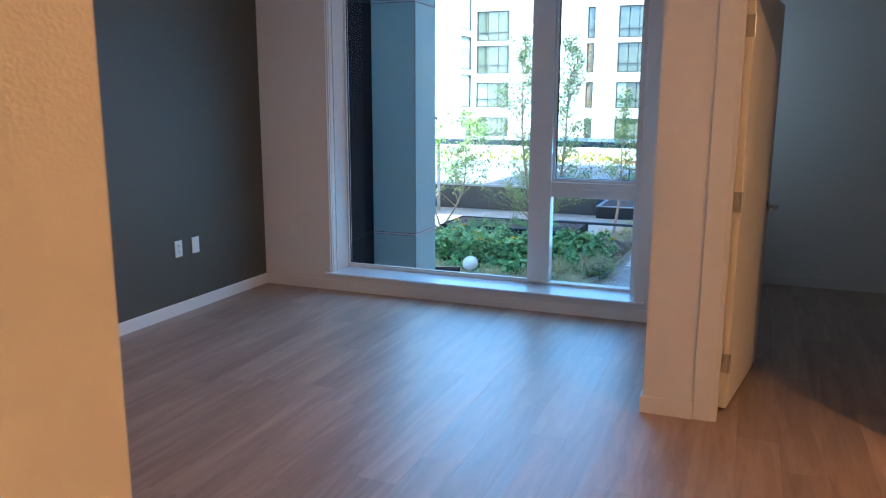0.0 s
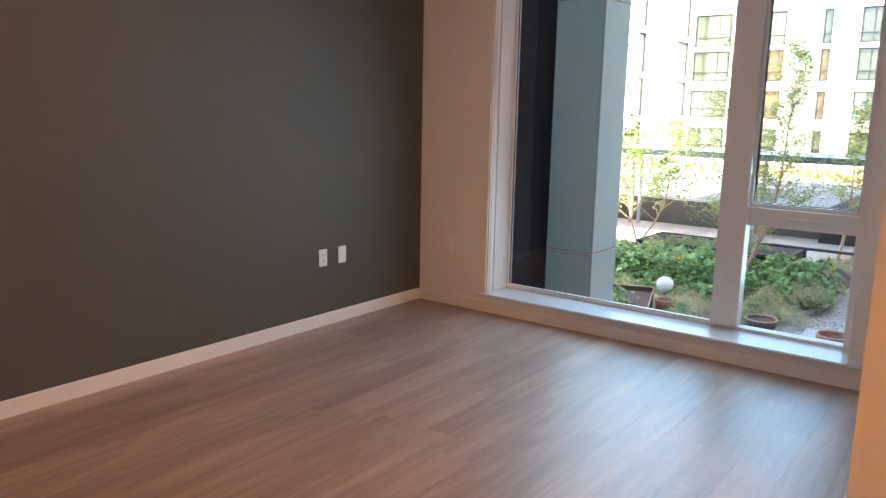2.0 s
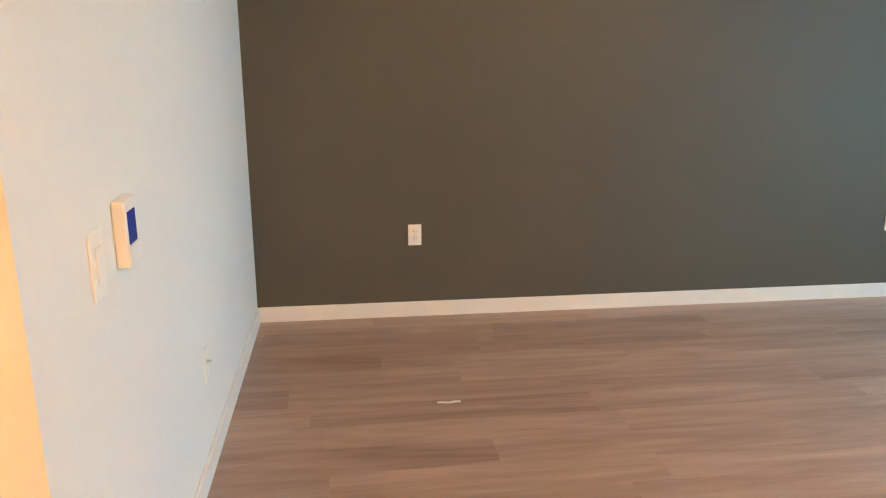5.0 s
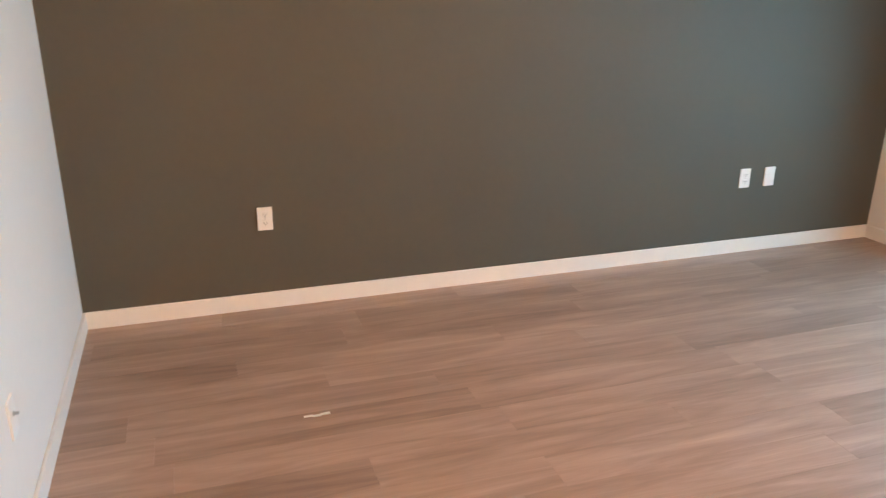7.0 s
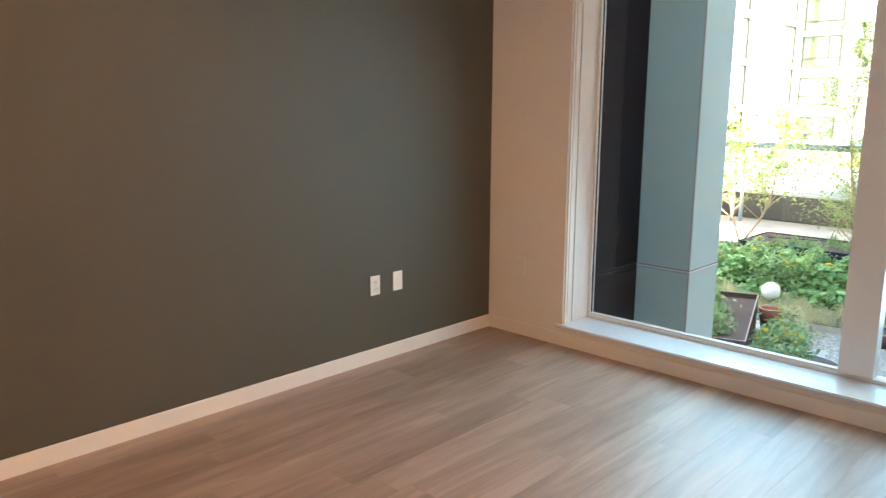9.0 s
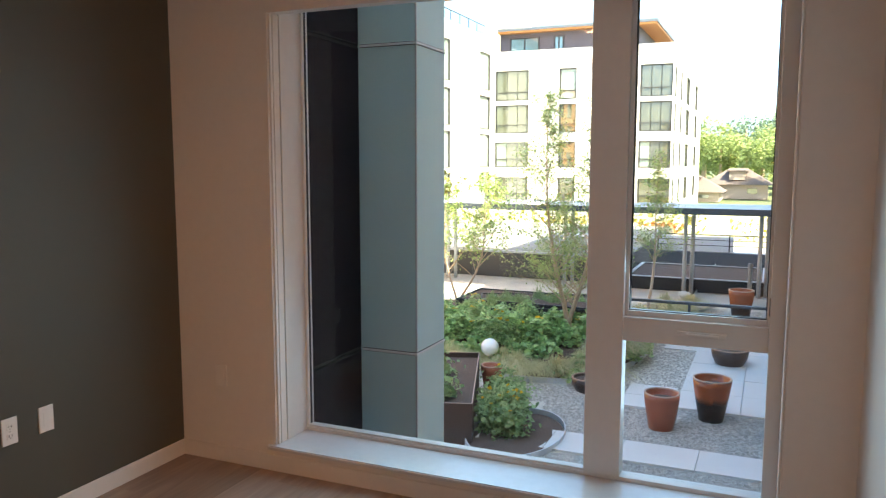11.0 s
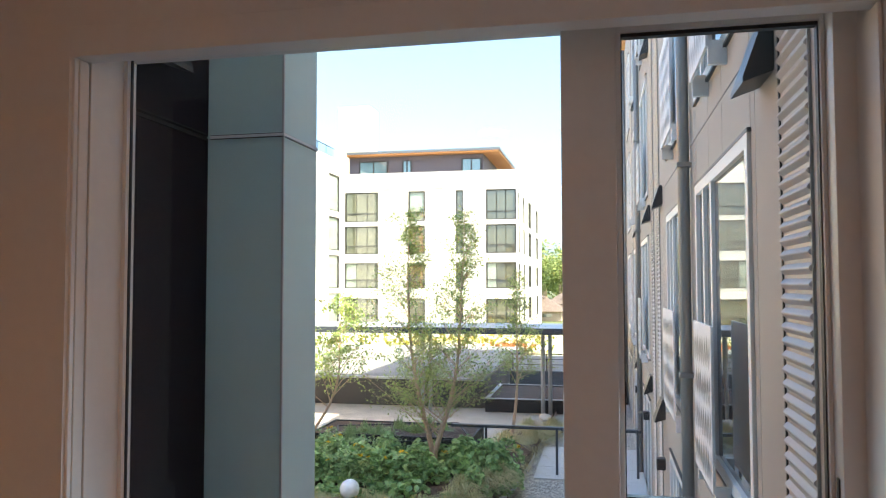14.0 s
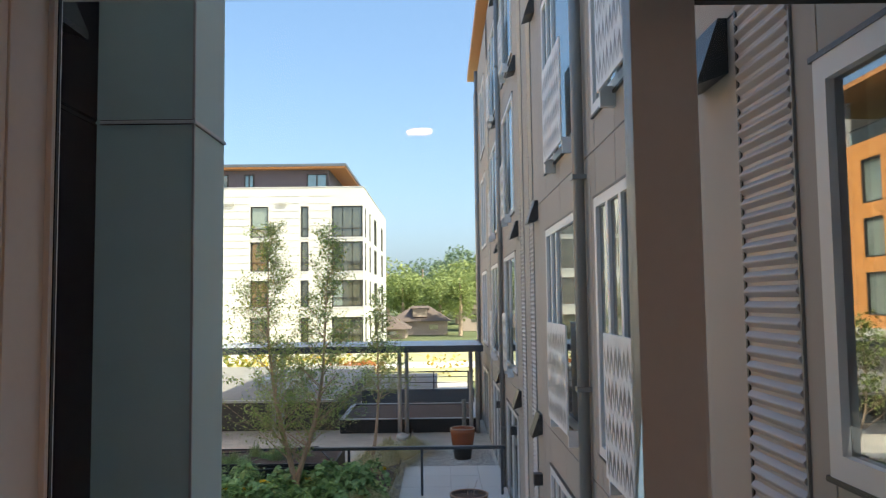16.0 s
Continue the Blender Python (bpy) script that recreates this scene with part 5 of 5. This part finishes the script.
skyl = tagged(empty("roof_hatch", -5.2, 31, Z + 1.07), "grey metal hatch on the gravel roof", "roof hatch")
part("hatch_box", boxes((-0.9, 0.9, -0.6, 0.6, 0, 0.4), bevel=0.03), M_LIGHTMETAL, skyl)

globe = tagged(empty("globe_lamp", -2.72, 12.7, Z), "white globe garden lamp on a short post", "garden lamp")
part("post", lathe([(0.05, 0), (0.05, 0.02), (0.03, 0.03), (0.03, 0.35), (0.06, 0.37)], 16), M_DARKMETAL, globe)
gl = lathe([(0.06 if i == 0 else 0.2 * math.sin(math.pi * (i + 1) / 14), 0.57 - 0.2 * math.cos(math.pi * (i + 1) / 14)) for i in range(13)], 28)
part("globe", gl, M_GLOBE, globe, "white acrylic globe", True)

rail = tagged(empty("guard_rail", 0.9, 16.8, Z), "slate grey steel guard rail with flat top", "railing")
part("top_bar", local(boxes((-1.42, 3.2, 16.72, 16.86, -1.96, -1.89), bevel=0.008), rail), M_RAIL, rail)
for x in (-0.55, 1.2, 3.12):
    part("post", local(boxes((x - 0.03, x + 0.03, 16.76, 16.82, Z, -1.96), bevel=0.004), rail), M_RAIL, rail)

perg = tagged(empty("canopy", -3.0, 24.5, Z), "long flat steel canopy on slim paired posts", "canopy")
part("roof_slab", local(boxes((-16.0, 3.0, 22.95, 26.5, 0.06, 0.13)), perg), M_LIGHTMETAL, perg, "pale grey metal roof")
part("fascia", local(boxes((-16.0, 3.05, 22.9, 22.97, -0.06, 0.15), (3.0, 3.05, 22.97, 26.5, -0.06, 0.15)), perg), M_RAIL, perg, "dark steel fascia")
part("soffit", local(boxes((-16.0, 3.0, 22.98, 26.5, 0.02, 0.058)), perg), M_LIGHTMETAL, perg)
for x in (-13.5, -9.0, -4.1, 0.33, 2.85):
    for dx in (-0.12, 0.12):
        bm = bmesh.new()
        tube(bm, [(x + dx, 25.5 + dx, Z), (x + dx, 25.5 + dx, 0.02)], [0.075, 0.075], 14)
        part("post", local(bm, perg), M_CAP, perg, "", True)

back = tagged(empty("rear_parapet", 0.0, 36, Z), "blue-grey rear parapet with black railing", "parapet")
part("wall", local(boxes((-2.0, 3.2, 33.8, 34.2, Z, Z + 0.6)), back), M_RAIL, back)
part("panel", local(boxes((-2.0, 1.5, 34.3, 34.4, Z + 0.6, Z + 1.3)), back), M_SCREEN, back, "pale blue-white panel")
part("rail_bar", local(boxes((-2.0, 3.2, 33.9, 33.95, Z + 1.38, Z + 1.43), (-2.0, 3.2, 33.9, 33.95, Z + 1.15, Z + 1.18), (-2.0, 3.2, 33.9, 33.95, Z + 0.9, Z + 0.93)), back), M_DARKMETAL, back)
for i in range(4):
    part("rail_post", local(boxes((-1.9 + 1.6 * i, -1.84 + 1.6 * i, 33.96, 34.02, Z + 0.6, Z + 1.4)), back), M_DARKMETAL, back)
standp = tagged(empty("standpipe", 2.45, 24.6, Z), "grey standpipe with pale cap beside the planter", "pipe")
part("pipe", lathe([(0.07, 0), (0.07, 1.15), (0.085, 1.16), (0.085, 1.3), (0.03, 1.33)], 16), M_PIPE, standp)


# ---- distance ----
def house(x, y, w, d, h, wallm, label):
    ob = tagged(empty("house", x, y, Z), label, "house")
    part("wall", boxes((-w / 2, w / 2, -d / 2, d / 2, 0, h)), wallm, ob)
    bm = bmesh.new()
    e, r = 0.6, h + w * 0.28
    v = [bm.verts.new(p) for p in ((-w / 2 - e, -d / 2 - e, h), (w / 2 + e, -d / 2 - e, h), (w / 2 + e, d / 2 + e, h), (-w / 2 - e, d / 2 + e, h), (-w * 0.15, 0, r), (w * 0.15, 0, r))]
    for f in ((0, 1, 5, 4), (1, 2, 5), (2, 3, 4, 5), (3, 0, 4), (0, 3, 2, 1)):
        bm.faces.new([v[i] for i in f])
    part("roof", bm, M_ROOFTILE, ob, "brown shingled hip roof")
    dm = part("dormer", boxes((-1.0, 1.0, -d / 2 + 0.2, 0, h + 0.6, h + 1.7)), wallm, ob)
    part("dormer_roof", boxes((-1.3, 1.3, -d / 2, 0.1, h + 1.7, h + 1.85)), M_ROOFTILE, dm)
    for i in (-1, 1):
        part("window", boxes((i * w / 4 - 0.6, i * w / 4 + 0.6, -d / 2 - 0.05, -d / 2, h * 0.4, h * 0.75)), M_DKGLASS, ob)


house(-1.2, 108, 7.6, 8, 1.9, M_HOUSE, "brown-roofed house beyond the courtyard")
house(-6.3, 98, 7.0, 7, 1.2, M_HOUSE, "tan-roofed low house beyond the courtyard")
house(9, 120, 8, 8, 3.4, M_HOUSE, "brown-roofed house behind the trees")
random.seed(61)


def far_tree(x, y, h, r, n, material):
    t = tagged(empty("far_tree", x, y, Z), "full leafy green tree in the distance", "tree", "distant trees")
    bm = bmesh.new()
    tube(bm, [(0, 0, 0), (0.1, 0, h * 0.4), (0, 0.1, h * 0.8)], [r * 0.09, r * 0.06, r * 0.02], 7)
    part("trunk", bm, M_BARK, t)
    pts = []
    lobes = [(random.gauss(0, r * 0.45), random.gauss(0, r * 0.45), h * random.uniform(0.35, 0.86), r * random.uniform(0.35, 0.6)) for _ in range(16)]
    for _ in range(n):
        lx, ly, lz, lr = random.choice(lobes)
        d = Vector((random.gauss(0, 1), random.gauss(0, 1), random.gauss(0, 1))).normalized() * lr * random.uniform(0.75, 1.05)
        pts.append((lx + d.x, ly + d.y, lz + d.z))
    c = leaf_quads("crown", pts, r * 0.115, material, 0.8)
    c.parent = t


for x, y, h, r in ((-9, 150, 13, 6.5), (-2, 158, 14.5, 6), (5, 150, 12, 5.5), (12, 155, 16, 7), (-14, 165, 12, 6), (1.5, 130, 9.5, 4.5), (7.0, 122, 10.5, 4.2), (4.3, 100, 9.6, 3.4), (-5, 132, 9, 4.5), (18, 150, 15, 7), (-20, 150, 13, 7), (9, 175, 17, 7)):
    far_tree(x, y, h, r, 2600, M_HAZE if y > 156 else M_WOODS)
wood_pts = []
for _ in range(5000):
    a = random.uniform(-1, 1)
    y = random.uniform(190, 260)
    wood_pts.append((a * 90, y, Z + 2 + 9 * random.random() ** 0.7 + 2.5 * noise.noise((a * 9, y * 0.03, 1))))
tagged(leaf_quads("far_woods", wood_pts, 3.2, M_WOODS, 0.9), "distant wooded ridge", "woods", kind="stuff")
tagged(leaf_quads("yellow_hedge", [(random.uniform(-20, -1), random.uniform(50, 53), Z + 1.1 * random.random() ** 0.8) for _ in range(420)], 0.4, M_LEAF_YELLOW, 0.9), "yellow-green hedge beyond the courtyard", "hedge", kind="stuff")
tagged(leaf_quads("amber_shrubs", [(random.gauss(a, 0.8), random.uniform(45, 50), Z + 1.3 * random.random() ** 0.8) for a in (-9.5, -6.2, 1.9) for _ in range(80)], 0.28, leaf_mat("amber_leaf", (0.75, 0.45, 0.06), (0.42, 0.40, 0.08)), 0.9), "amber and yellow shrubs beyond the courtyard", "shrubs", kind="stuff")
structure("concrete_walk", boxes((-12, 6, 52, 57, Z + 0.011, Z + 0.03)), M_PAVER, "pale concrete walk across the lawn", "pavement")
tagged(leaf_quads("rust_shrubs", [(random.gauss(-3.6, 0.6), random.uniform(46, 48), Z + 0.9 * random.random() ** 0.8) for _ in range(260)], 0.3, leaf_mat("rust_leaf", (0.5, 0.14, 0.05), (0.35, 0.2, 0.05)), 0.9), "rust-red shrubs beyond the courtyard", "shrubs", kind="stuff")
boulder = bmesh.new()
bmesh.ops.create_icosphere(boulder, subdivisions=3, radius=0.22)
for v in boulder.verts:
    v.co *= 1 + 0.25 * noise.noise(v.co * 3)
    v.co.z = v.co.z * 0.6 + 0.15
bo = tagged(part("boulder", boulder, M_PAVER, None, "", True), "pale rounded boulder at the edge of the bed", "rock")
bo.matrix_world = pose(0.35, 24.2, Z, 0, 0, 20)
structure("sunlit_lawn", boxes((-14, 8, 43, 88, Z - 0.03, Z + 0.01)), mat("dry_lawn", (0.50, 0.44, 0.22), 0.9, scale=1.6, stretch=(0.5, 1, 1), alt=(0.36, 0.38, 0.22)), "dry yellow-green lawn in the sun", "lawn")

# ---- floor planks ----
floor = bpy.data.objects["floor"]
random.seed(77)
W, L = 0.18, 1.22
for i in range(40):
    x0 = i * W
    if x0 > 7.0:
        break
    y = -8.8 + random.uniform(0, L)
    lim = 0.0 if x0 < 3.4 else 1.6
    ylow = -8.8 if x0 > 3.3 else -4.8
    y -= L
    while y < lim:
        a, b = max(y, ylow), min(y + L, lim)
        if b - a > 0.02:
            x1 = min(x0 + W, 7.0)
            c = ((x0 + x1) / 2, (a + b) / 2)
            hx, hy = (x1 - x0) / 2, (b - a) / 2
            vs = [(sx * hx, sy * hy, -0.006) for sx, sy in ((-1, -1), (1, -1), (1, 1), (-1, 1))] + [(sx * (hx - 0.0003), sy * (hy - 0.0003), 0.0) for sx, sy in ((-1, -1), (1, -1), (1, 1), (-1, 1))]
            p = raw("plank", vs, [(4, 5, 6, 7), (0, 1, 5, 4), (1, 2, 6, 5), (2, 3, 7, 6), (3, 0, 4, 7)], M_PLANK, floor)
            p.matrix_world = Matrix.Translation((c[0], c[1], 0.0))
        y += L
